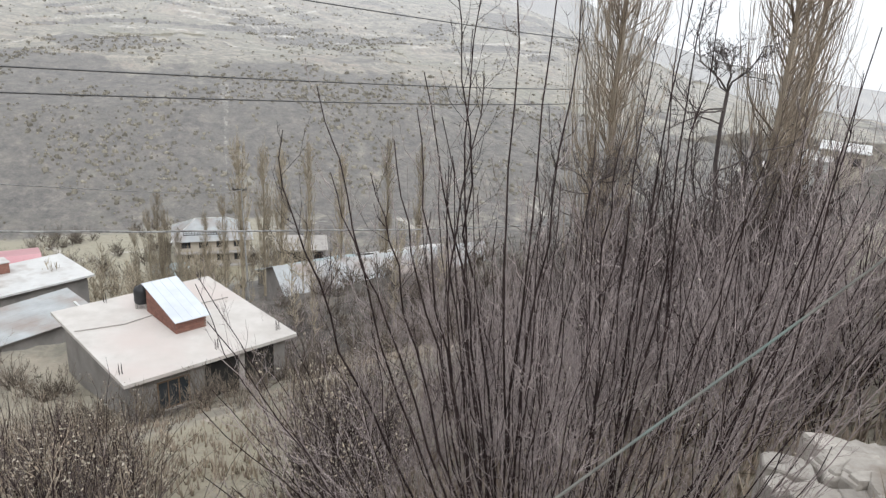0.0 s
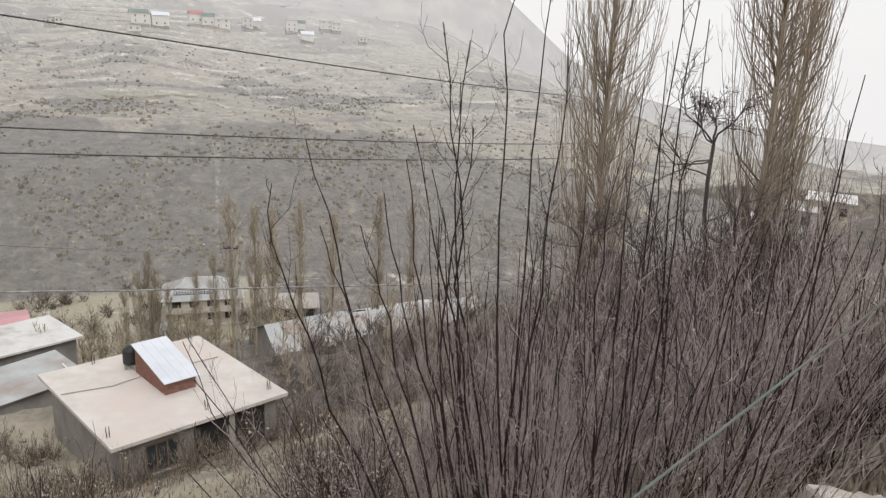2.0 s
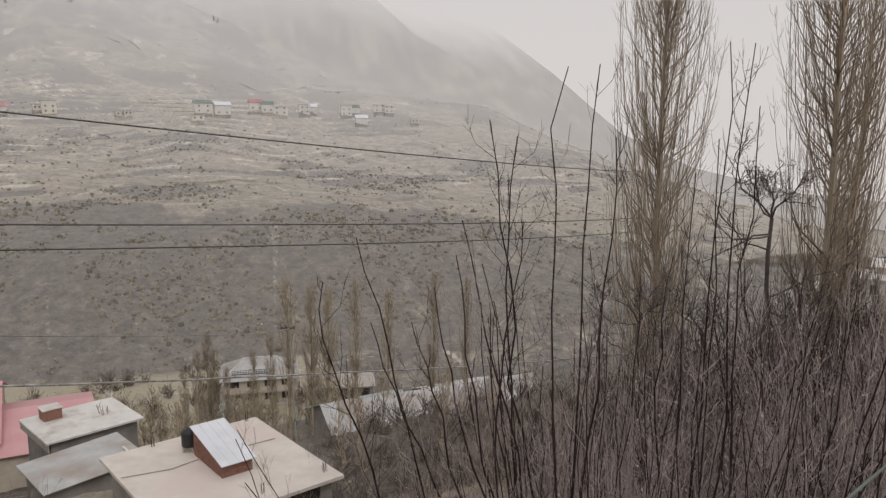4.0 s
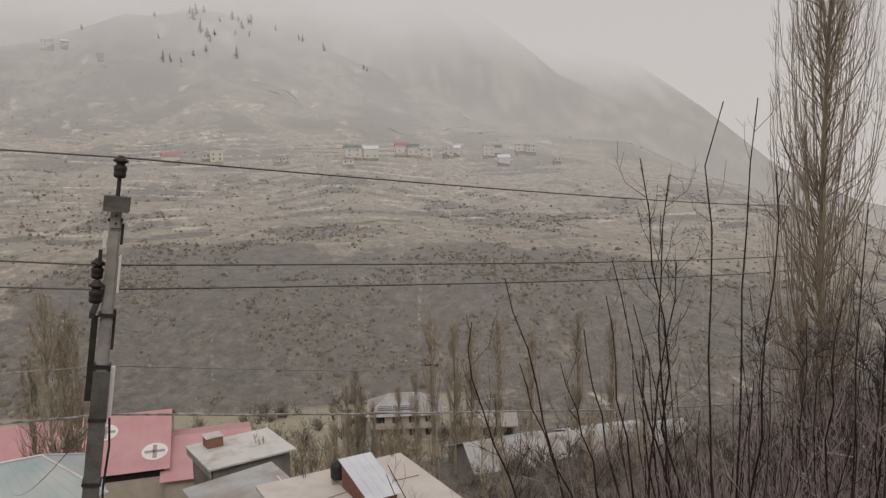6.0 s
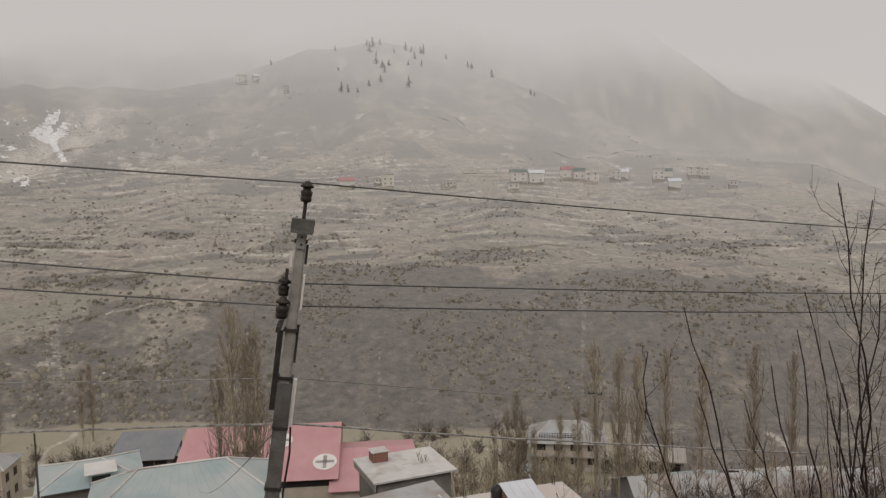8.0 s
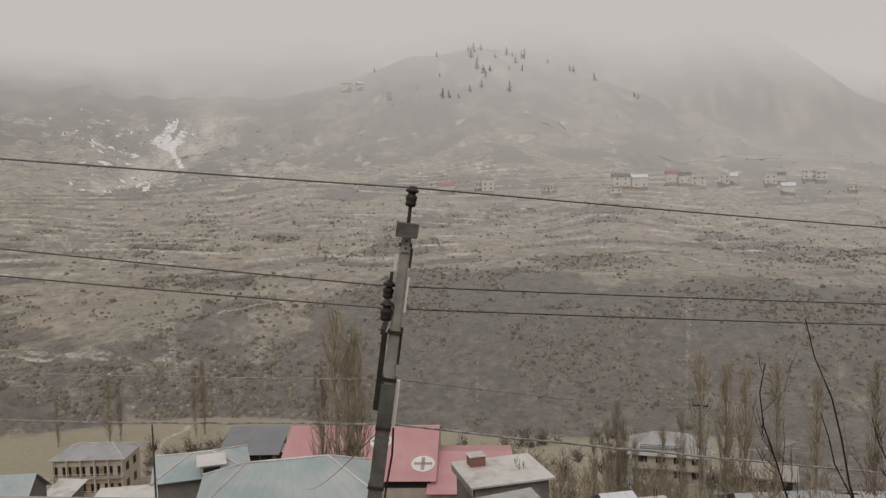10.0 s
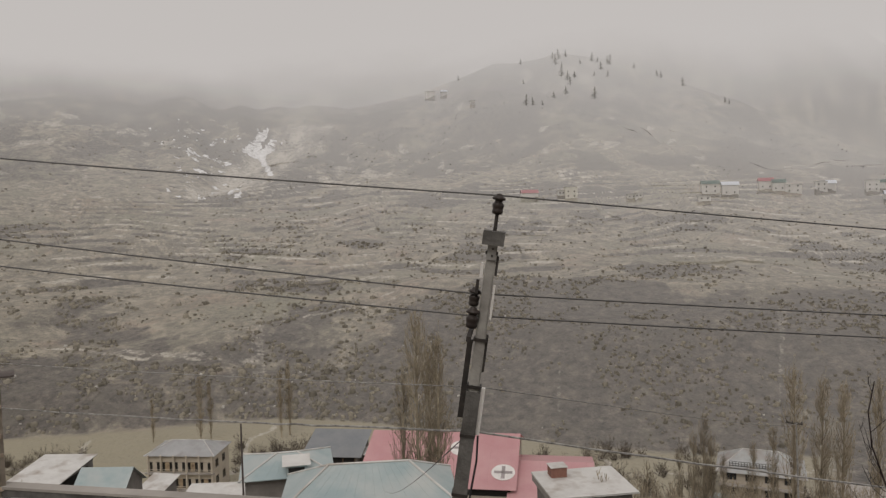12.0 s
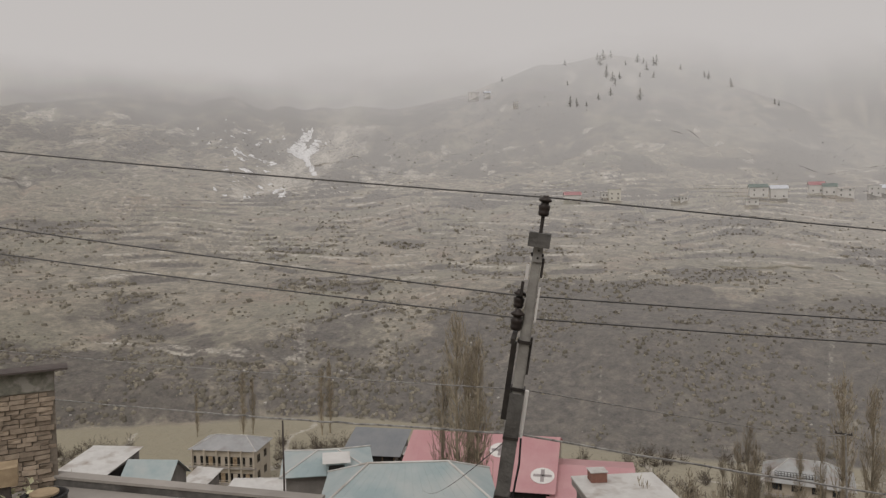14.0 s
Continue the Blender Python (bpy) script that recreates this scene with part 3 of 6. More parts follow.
class Tubes:
    """Many thin tapering tubes (and small leaves) gathered into one mesh."""

    def __init__(self):
        self.v, self.f = [], []

    def tube(self, pts, r0, r1, sides=3):
        n, base = len(pts), len(self.v)
        for k, p in enumerate(pts):
            q = pts[min(k + 1, n - 1)] - pts[max(k - 1, 0)]
            q = q.normalized() if q.length > 1e-9 else Vector((0, 0, 1))
            u = q.cross(Vector((0.31, 0.87, 0.12))).normalized()
            v = q.cross(u)
            r = r0 + (r1 - r0) * k / (n - 1)
            for i in range(sides):
                a = 2 * math.pi * i / sides
                self.v.append(p + (u * math.cos(a) + v * math.sin(a)) * r)
        for k in range(n - 1):
            for i in range(sides):
                j = (i + 1) % sides
                self.f.append((base + k * sides + i, base + k * sides + j, base + (k + 1) * sides + j, base + (k + 1) * sides + i))

    def leaf(self, p, size, rnd):
        base = len(self.v)
        a = Vector((rnd.uniform(-1, 1), rnd.uniform(-1, 1), rnd.uniform(-1, 1))).normalized()
        b = a.cross(Vector((0.2, 0.5, 0.9))).normalized()
        for k in ((0, 0), (0.5, 0.35), (1, 0), (0.5, -0.35)):
            self.v.append(p + a * k[0] * size + b * k[1] * size)
        self.f.append((base, base + 1, base + 2, base + 3))

    def mesh(self, name):
        me = bpy.data.meshes.new(name)
        me.from_pydata([tuple(p) for p in self.v], [], self.f)
        me.update()
        return me


def bent(a, b, rnd, wobble=0.05, bow=0.0, steps=7):
    """A slightly crooked line from a to b that bows outward at its foot."""
    pts, length = [], (b - a).length
    off = Vector((0, 0, 0))
    for k in range(steps + 1):
        t = k / steps
        if 0 < k < steps:
            off = off * 0.6 + Vector((rnd.gauss(0, 1), rnd.gauss(0, 1), rnd.gauss(0, 0.3))) * wobble * length / steps
        p = a.lerp(b, t)
        p.z += bow * length * math.sin(math.pi * t) * -0.5
        pts.append(p + (off if k < steps else Vector((0, 0, 0))))
    return pts


def along(pts, t):
    f = t * (len(pts) - 1)
    k = min(int(f), len(pts) - 2)
    return pts[k].lerp(pts[k + 1], f - k), (pts[k + 1] - pts[k]).normalized()


def twigs_on(out, pts, rnd, count, length, r, lo=0.25, spread=0.55, sides=3, second=0, tips=None):
    """Side twigs that leave a stem at a sharp angle and turn upward."""
    for _ in range(count):
        t = rnd.uniform(lo, 0.98)
        p, q = along(pts, t)
        side = Vector((rnd.gauss(0, 1), rnd.gauss(0, 1), rnd.gauss(0, 0.35))).normalized()
        ln = length * rnd.uniform(0.4, 1.1) * (1.15 - 0.6 * t)
        m = p + (q * 0.75 + side * spread).normalized() * ln * 0.5
        e = m + (q * 0.8 + side * spread * 0.5 + Vector((0, 0, 0.35))).normalized() * ln * 0.5
        out.tube([p, m, e], r, r * 0.45, sides)
        if tips is not None:
            tips.append(e)
        for _ in range(second):
            u = rnd.uniform(0.2, 0.9)
            pp = p.lerp(m, u * 2) if u < 0.5 else m.lerp(e, u * 2 - 1)
            s2 = Vector((rnd.gauss(0, 1), rnd.gauss(0, 1), rnd.gauss(0.3, 0.5))).normalized()
            ee = pp + (q * 0.5 + s2 * 0.6).normalized() * ln * rnd.uniform(0.2, 0.45)
            out.tube([pp, ee], r * 0.6, r * 0.35, sides)
            if tips is not None:
                tips.append(ee)


# ---- houses ----
def plan(x, y, z, yaw):
    return pose(x, y, z, 0, 0, yaw)


def window(parent, side, u, z, wide, high, thick=0.1, bars=2, frame_mat=None, glass=None):
    """A framed window on the wall x-z (side 'x', at y = 0) or y-z (side 'y', at x = 0)."""
    def put(name, bm_rows, mat, to):
        rows = bm_rows if side == "x" else [(r[2], r[3], r[0], r[1], r[4], r[5]) for r in bm_rows]
        return part(name, boxes(*rows), mat, to)
    t = 0.07
    bm = bmesh.new()
    rings = []
    for deep, m in ((0.02, 0), (-0.03, 0), (-0.03, t), (0.02, t)):
        ring = [(u + m, z + m), (u + wide - m, z + m), (u + wide - m, z + high - m), (u + m, z + high - m)]
        rings.append([bm.verts.new((p, deep, q) if side == "x" else (deep, p, q)) for p, q in ring])
    for k in range(4):
        for j in range(4):
            bm.faces.new([rings[k][j], rings[k][(j + 1) % 4], rings[(k + 1) % 4][(j + 1) % 4], rings[(k + 1) % 4][j]])
    w = part("window", bm, frame_mat or M_WOOD, parent)
    for k in range(bars):
        m = u + wide * (k + 1) / (bars + 1)
        put("mullion", [(m - 0.03, m + 0.03, -0.025, 0.02, z + t, z + high - t)], frame_mat or M_WOOD, w)
    put("pane", [(u + t, u + wide - t, -0.008, 0.004, z + t, z + high - t)], glass or M_GLASS, w)
    put("sill", [(u - 0.08, u + wide + 0.08, -0.09, 0.0, z - 0.09, z)], M_CONCRETE, w)
    return w


def seams(roof, mat, a, b, c, d, count, r=0.010):
    """Raised standing seams, each a piece of its own, up a roof plane with the eave a-b and the ridge d-c."""
    a, b, c, d = (Vector(p) for p in (a, b, c, d))
    for k in range(count + 1):
        t = k / count
        p, q = a.lerp(b, t), d.lerp(c, t)
        e = (b - a).normalized() * r
        up = (b - a).cross(d - a).normalized() * r * 1.4
        up = up if up.z > 0 else -up
        bm = bmesh.new()
        v = [bm.verts.new(x) for x in (p - e, p + e, p + up, q - e, q + e, q + up)]
        for f in ((0, 2, 5, 3), (2, 1, 4, 5), (0, 1, 2), (3, 5, 4)):
            bm.faces.new([v[m] for m in f])
        part("seam", bm, mat, roof)


def building(name, n, yaw, wide, deep, base, eave, roof, label, wall_mat=None, roof_mat=None, rise=1.6, over=0.5, windows=(), group="village houses", ribbed=False):
    """Local x runs back from the near corner n, y along the front; roof: flat, shed (rises to the back), gable (ridge along y), hip."""
    h = thing(name, plan(n[0], n[1], base, yaw), label, "house", group)
    top = eave - base
    wm, rm = wall_mat or M_PLASTER, roof_mat or M_BLUETIN
    at = plan(n[0], n[1], 0, yaw)
    down = min(0.0, min(ground_at(*(at @ Vector(c)).xy) for c in ((0, 0, 0), (deep, 0, 0), (0, wide, 0), (deep, wide, 0))) - 0.3 - base)
    part("wall", boxes((0, deep, 0, wide, down, top)), wm, h)
    o = over
    bm = bmesh.new()
    if roof == "flat":
        slab(bm, [(-o, -o, top + 0.18), (deep + o, -o, top + 0.18), (deep + o, wide + o, top + 0.18), (-o, wide + o, top + 0.18)], 0.18)
        part("roof", bm, rm, h)
    elif roof == "shed":
        c = [(-o, -o, top), (-o, wide + o, top), (deep + o, wide + o, top + rise), (deep + o, -o, top + rise)]
        slab(bm, [(p[0], p[1], p[2] + 0.07) for p in c[::-1]], 0.06)
        rf = part("roof", bm, rm, h)
        if ribbed:
            seams(rf, rm, *[(p[0], p[1], p[2] + 0.07) for p in c], int(wide / 0.8))
        part("gable_wall", slab(bmesh.new(), [(0.02, 0.0, top), (deep - 0.02, 0.0, top), (deep - 0.02, 0.0, top + rise * 0.9), ], 0.01), wm, h)
    else:
        m, in_ = deep / 2, (deep / 2 if roof == "hip" else 0)
        lo, hi = top - o * rise / m + 0.06, top + rise + 0.06
        a, b, c, d = (-o, -o, lo), (-o, wide + o, lo), (deep + o, wide + o, lo), (deep + o, -o, lo)
        if roof == "hip":
            e, f = (m, in_ * 0.85, hi), (m, wide - in_ * 0.85, hi)
        else:
            e, f = (m, -o, hi), (m, wide + o, hi)
        front, back = bmesh.new(), bmesh.new()
        slab(front, [a, e, f, b], 0.06)
        slab(back, [d, c, f, e], 0.06)
        rf = part("roof_slope", front, rm, h)
        if ribbed:
            seams(rf, rm, a, b, f, e, int(wide / 0.8))
        part("roof_slope", back, rm, h)
        if roof == "hip":
            for tri in ((a, d, e), (c, b, f)):
                part("roof_hip", slab(bmesh.new(), list(tri), 0.06), rm, h)
            caps = Tubes()
            for p, q in ((e, f), (e, a), (f, b), (e, d), (f, c)):
                caps.tube([Vector(p) + Vector((0, 0, 0.03)), Vector(q) + Vector((0, 0, 0.03))], 0.09, 0.09, 6)
            finish("ridge_cap", caps.mesh("ridge_cap"), M_PALETIN, h)
        else:
            for y in (0.0, wide):
                bm2 = bmesh.new()
                v = [bm2.verts.new(p) for p in ((0, y, top), (deep, y, top), (m, y, top + rise))]
                w = [bm2.verts.new((p.co.x, p.co.y + (0.15 if y == 0 else -0.15), p.co.z)) for p in v]
                bm2.faces.new(v)
                bm2.faces.new(w[::-1])
                for i in range(3):
                    bm2.faces.new((v[i], w[i], w[(i + 1) % 3], v[(i + 1) % 3]))
                part("gable_wall", bm2, wm, h)
    for side, u, z, ww, hh in windows:
        window(h, side, u, z, ww, hh)
    return h


flat_house = building("flat_roof_house", (-13.3, 30.8), 43, 8.9, 8.1, 18.0, 21.85, "flat", "small grey house with a flat pale screed roof", M_PLASTER, M_ROOFSLAB, over=0.45,
                      windows=[("x", 1.2, 1.9, 1.6, 1.5)])
white_house = building("flat_roof_house", (-37.0, 61.1), 48, 6.4, 7.6, 7.5, 11.8, "flat", "low house with a pale flat roof and parapet room", M_PLASTER, M_PALETIN, windows=[("x", 2.0, 2.2, 1.4, 1.3)])
lower_house = building("shed_roof_house", (-30.2, 49.2), 47, 5.4, 6.6, 10.5, 13.6, "shed", "house with a streaked pale grey tin roof", M_PLASTER, M_OLDTIN, rise=0.5, ribbed=True)
yellow_block = building("two_storey_house", (-124.9, 82.5), 124, 12.9, 8, -14.5, -7.2, "hip", "two-storey cream house with verandas and a grey tin hip roof", M_CREAM, M_WEATHERTIN, rise=1.6)
balcony_house = building("three_storey_house", (-35.2, 140.8), 107, 13.6, 9, -17.6, -9.5, "hip", "three-storey cream house with balconies and a pale blue-grey tin roof", M_CREAM, M_OLDTIN, rise=2.5, over=0.8)
grey_house = building("shed_roof_house", (-76.0, 73.3), 122, 7.6, 6.5, 0.5, 4.7, "shed", "house with a slate-grey tin roof and open veranda", M_PLASTER, M_GREYTIN, rise=1.7, ribbed=True)
left_shed = building("shed_roof_house", (-99.8, 42.6), 127, 6.6, 10, 0.5, 4.7, "shed", "open shed under pale rusted tin sheets", M_PLASTER, M_PALETIN, rise=0.6)
long_shed = building("long_shed", (8.1, 85.9), 117.7, 25.5, 9, 1.5, 7.4, "gable", "long shed with a streaked old tin roof behind the bushes", M_PLASTER, M_OLDTIN, rise=1.9, ribbed=True)
clinic = building("clinic", (-49.8, 72.6), 120, 18.3, 18.6, 2.0, 6.4, "gable", "clinic with a faded red tin roof and painted cross discs", M_CREAM, M_PINKTIN, rise=3.5, ribbed=True)
clinic_wing = building("clinic", (-41.1, 75.8), 120, 9.2, 16, 2.0, 5.4, "gable", "side wing with a faded red tin roof", M_CREAM, M_PINKTIN, rise=2.0, ribbed=True)
hip_house = building("hip_roof_house", (-34.3, 42.5), 134.5, 12.2, 7.2, 14.0, 18.3, "hip", "house with a faded blue tin hip roof and pale ridge caps", M_PLASTER, M_BLUETIN, rise=1.8, ribbed=True)
blue_house = building("hip_roof_house", (-47.3, 42.2), 141, 6.8, 6, 14.0, 17.8, "hip", "small house with a light blue tin roof and a dormer", M_PLASTER, M_BLUETIN, rise=0.85, ribbed=True)


def disc(bm, centre, ux, uy, r, sides=28, thick=0.012):
    c, ux, uy = Vector(centre), Vector(ux).normalized(), Vector(uy).normalized()
    nrm = ux.cross(uy).normalized() * thick
    top = [bm.verts.new(c + nrm + (ux * math.cos(2 * math.pi * k / sides) + uy * math.sin(2 * math.pi * k / sides)) * r) for k in range(sides)]
    low = [bm.verts.new(v.co - nrm) for v in top]
    bm.faces.new(top)
    for k in range(sides):
        bm.faces.new((top[k], low[k], low[(k + 1) % sides], top[(k + 1) % sides]))


# white discs with a cross on the red roof
for cx, cy in ((2.3, 1.2), (6.3, 6.8)):
    up, side = Vector((9.3, 0, 3.5)).normalized(), Vector((0, 1, 0))
    c = Vector((cx, cy, 4.4 + cx * 3.5 / 9.3 + 0.10))
    bm = bmesh.new()
    disc(bm, c, side, -up if side.cross(-up).z > 0 else up, 1.42)
    sign = part("sign_disc", bm, M_SIGNWHITE, clinic, "white painted disc")
    n = up.cross(side)
    n = n if n.z > 0 else -n
    bm = bmesh.new()
    for a, b in ((0.22, 1.1), (1.1, 0.22)):
        q = [c + n * 0.03 + side * (sx * a) + up * (sy * b) for sx, sy in ((-1, -1), (1, -1), (1, 1), (-1, 1))]
        slab(bm, q, 0.012)
    part("cross", bm, M_SIGNGREY, sign, "grey cross")

# brick stair room with a tin roof, standing on the flat roof
stair_room = thing("stair_room", plan(-12.73, 35.48, 22.03, 43), "small red brick stair room with a bright sloping tin roof", "stair room")
bm = bmesh.new()
for y0, y1, z0, z1 in ((0, 3.55, 0.72, 1.5),):
    v = [bm.verts.new(p) for p in ((0, y0, 0), (1.62, y0, 0), (1.62, y1, 0), (0, y1, 0), (0, y0, z0), (1.62, y0, z0), (1.62, y1, z1), (0, y1, z1))]
    for f in ((0, 3, 2, 1), (4, 5, 6, 7), (0, 1, 5, 4), (1, 2, 6, 5), (2, 3, 7, 6), (3, 0, 4, 7)):
        bm.faces.new([v[k] for k in f])
part("wall", bm, M_MORTAR, stair_room)
brick_meshes = []
for ln in (0.225, 0.11):
    me = bpy.data.meshes.new("brick")
    bm = boxes((0, ln, -0.012, 0.004, 0, 0.068))
    bm.to_mesh(me)
    bm.free()
    me.materials.append(M_BRICK)
    brick_meshes.append(me)
for face in ("front", "side"):
    span = 1.62 if face == "front" else 3.55
    for row in range(19):
        z = 0.01 + row * 0.078
        u = 0.0 if row % 2 else -0.115
        while u < span - 0.03:
            lo = max(u, 0.0)
            short = u < 0 or u + 0.225 > span
            roof_z = 0.72 + (0 if face == "front" else lo * 0.22)
            if z + 0.068 < roof_z and lo + (0.11 if short else 0.225) <= span + 0.02:
                ob = new("brick", brick_meshes[short])
                ob.parent = stair_room
                ob.matrix_basis = pose(lo, 0, z) if face == "front" else pose(0, lo + (0.11 if short else 0.225), z, 0, 0, -90)
            u += 0.235
bm = slab(bmesh.new(), [(-0.12, -0.22, 0.72), (1.82, -0.22, 0.72), (1.82, 3.72, 1.58), (-0.12, 3.72, 1.58)], 0.035)
tin_roof = part("roof", bm, M_TIN, stair_room, "bright ribbed tin sheet")
seams(tin_roof, M_TIN, (-0.12, -0.22, 0.725), (1.82, -0.22, 0.725), (1.82, 3.72, 1.585), (-0.12, 3.72, 1.585), 4, 0.014)
tank = thing("water_tank", plan(-15.55, 38.55, 22.03, 0), "black plastic water tank on a low stand", "tank")
part("tank_body", lathe(bmesh.new(), [(0.38, 0.3), (0.43, 0.36), (0.43, 0.62), (0.41, 0.65), (0.43, 0.68), (0.43, 1.05), (0.36, 1.18), (0.16, 1.24), (0.15, 1.3)], 18), M_PLASTICBLACK, tank, smooth=True)
for a, b in ((-0.3, -0.3), (0.2, -0.3), (-0.3, 0.2), (0.2, 0.2)):
    part("stand_leg", boxes((a, a + 0.1, b, b + 0.1, 0, 0.3)), M_CONCRETE, tank)
# flat-roof house: drip edge, veranda gap as a panel of painted shade, pipe, bars
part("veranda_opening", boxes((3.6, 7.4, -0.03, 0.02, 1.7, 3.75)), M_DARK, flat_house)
part("pillar", boxes((5.4, 5.7, -0.1, 0.05, 1.2, 3.8)), M_CONCRETE, flat_house)
part("drain_pipe", boxes((1.2, 1.32, 8.9, 10.9, 3.55, 3.67)), M_PALETIN, flat_house)
for u, v in ((-0.2, 0.6), (7.9, 0.4), (2.2, 8.9), (7.8, 9.0), (4.4, 0.3)):
    for k in range(4):
        tb = Tubes()
        p = Vector((u + 0.12 * (k % 2), v + 0.12 * (k // 2), 4.0))
        tb.tube([p, p + Vector((0.02 * k - 0.03, 0.02, 0.55))], 0.012, 0.012, 4)
        finish("rebar", tb.mesh("rebar"), M_IRON, flat_house, "rusty starter bar")
tb = Tubes()
tb.tube([Vector((-0.3, 6.2, 4.075)), Vector((2.0, 5.6, 4.075)), Vector((4.0, 5.9, 4.075)), Vector((7.9, 5.7, 4.075))], 0.03, 0.03, 5)
finish("roof_joint", tb.mesh("roof_joint"), M_CONCRETE, flat_house)

# veranda bays and windows of the cream two-storey house
for storey in range(2):
    z = 0.9 + storey * 3.2
    for k in range(5):
        y = 0.5 + k * 2.5
        # shade inside the bay, painted as a dark box on the wall
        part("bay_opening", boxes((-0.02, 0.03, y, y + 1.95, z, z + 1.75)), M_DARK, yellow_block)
        part("shutter", boxes((-0.06, -0.02, y + 0.55, y + 1.4, z, z + 1.72)), M_CREAM if (k + storey) % 2 else M_PALEWOOD, yellow_block)
    part("balcony_slab", boxes((-0.7, 0.0, -0.3, 13.2, z - 0.45, z - 0.2)), M_CONCRETE, yellow_block)
    part("balcony_rail", boxes((-0.7, -0.64, -0.3, 13.2, z + 0.45, z + 0.55)), M_CREAM, yellow_block)
for k in range(6):
    part("pillar", boxes((-0.68, -0.44, k * 2.5 - 0.1, k * 2.5 + 0.15, 0, 7.3)), M_CREAM, yellow_block)
for storey in range(2):
    for k in range(2):
        window(yellow_block, "x", 1.2 + k * 3.4, 1.3 + storey * 3.2, 1.4, 1.5)

# balconies and windows of the cream three-storey house
for storey in range(3):
    z = 0.9 + storey * 2.65
    for k in range(4):
        window(balcony_house, "y", 1.2 + k * 3.2, z, 1.7, 1.4, bars=2)
    part("balcony_slab", boxes((-1.2, 0.0, -0.2, 13.8, z - 0.95, z - 0.75)), M_CONCRETE, balcony_house)
for storey in range(3):
    window(balcony_house, "x", 2.2, 1.0 + storey * 2.65, 1.5, 1.35)
rail = Tubes()
for k in range(15):
    rail.tube([Vector((0.6, 5 + k * 0.5, 8.5)), Vector((0.6, 5 + k * 0.5, 9.35))], 0.045, 0.045, 4)
for z in (8.6, 9.0, 9.35):
    rail.tube([Vector((0.6, 5, z)), Vector((0.6, 12, z))], 0.05, 0.05, 4)
finish("roof_railing", rail.mesh("roof_railing"), M_IRON, balcony_house)

# openings of the nearer houses, their inner shade painted as near-black panels on the walls
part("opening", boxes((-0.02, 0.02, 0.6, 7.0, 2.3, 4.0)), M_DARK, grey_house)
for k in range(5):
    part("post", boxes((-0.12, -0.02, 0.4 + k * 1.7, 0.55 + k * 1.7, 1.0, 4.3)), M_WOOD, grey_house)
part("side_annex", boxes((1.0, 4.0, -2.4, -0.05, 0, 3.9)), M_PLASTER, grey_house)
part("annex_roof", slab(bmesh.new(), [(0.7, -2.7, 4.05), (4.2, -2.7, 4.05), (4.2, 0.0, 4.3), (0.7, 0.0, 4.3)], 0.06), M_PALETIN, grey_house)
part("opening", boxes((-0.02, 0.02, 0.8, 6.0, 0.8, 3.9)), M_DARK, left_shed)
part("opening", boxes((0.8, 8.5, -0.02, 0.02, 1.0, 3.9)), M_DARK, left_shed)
part("lean_to_roof", slab(bmesh.new(), [(-4.0, 2.2, 3.0), (-0.3, 2.2, 3.75), (-0.3, 8.4, 3.75), (-4.0, 8.4, 3.0)][::-1], 0.07), M_PALETIN, left_shed, "lower lean-to of pale sheets")
for y in (2.5, 5.3, 8.1):
    part("lean_to_post", boxes((-3.8, -3.66, y - 0.07, y + 0.07, -2.0, 2.95)), M_WOOD, left_shed)
# shade under the clinic eave, painted as a dark strip
part("dark_eave", boxes((-0.03, 0.02, 0.2, 19.0, 3.3, 4.3)), M_DARK, clinic)
part("parapet_room", boxes((1.0, 2.6, 4.6, 6.0, 4.5, 5.5)), M_BRICK, white_house)
part("parapet_room_cap", boxes((0.9, 2.7, 4.5, 6.1, 5.5, 5.58)), M_PALETIN, white_house)
part("fascia", boxes((-0.4, -0.3, -0.5, 6.9, 3.6, 4.28)), M_CONCRETE, white_house)
dormer = part("dormer", boxes((-0.4, 1.4, 1.8, 3.5, 3.7, 4.7)), M_BLUETIN, blue_house)
# dormer's inner shade as a dark panel
part("dormer_opening", boxes((-0.42, -0.38, 2.0, 3.3, 3.8, 4.5)), M_DARK, dormer)
part("dormer_roof", slab(bmesh.new(), [(-0.6, 1.5, 4.72), (1.6, 1.5, 4.95), (1.6, 3.8, 4.95), (-0.6, 3.8, 4.72)], 0.05), M_PALETIN, blue_house)

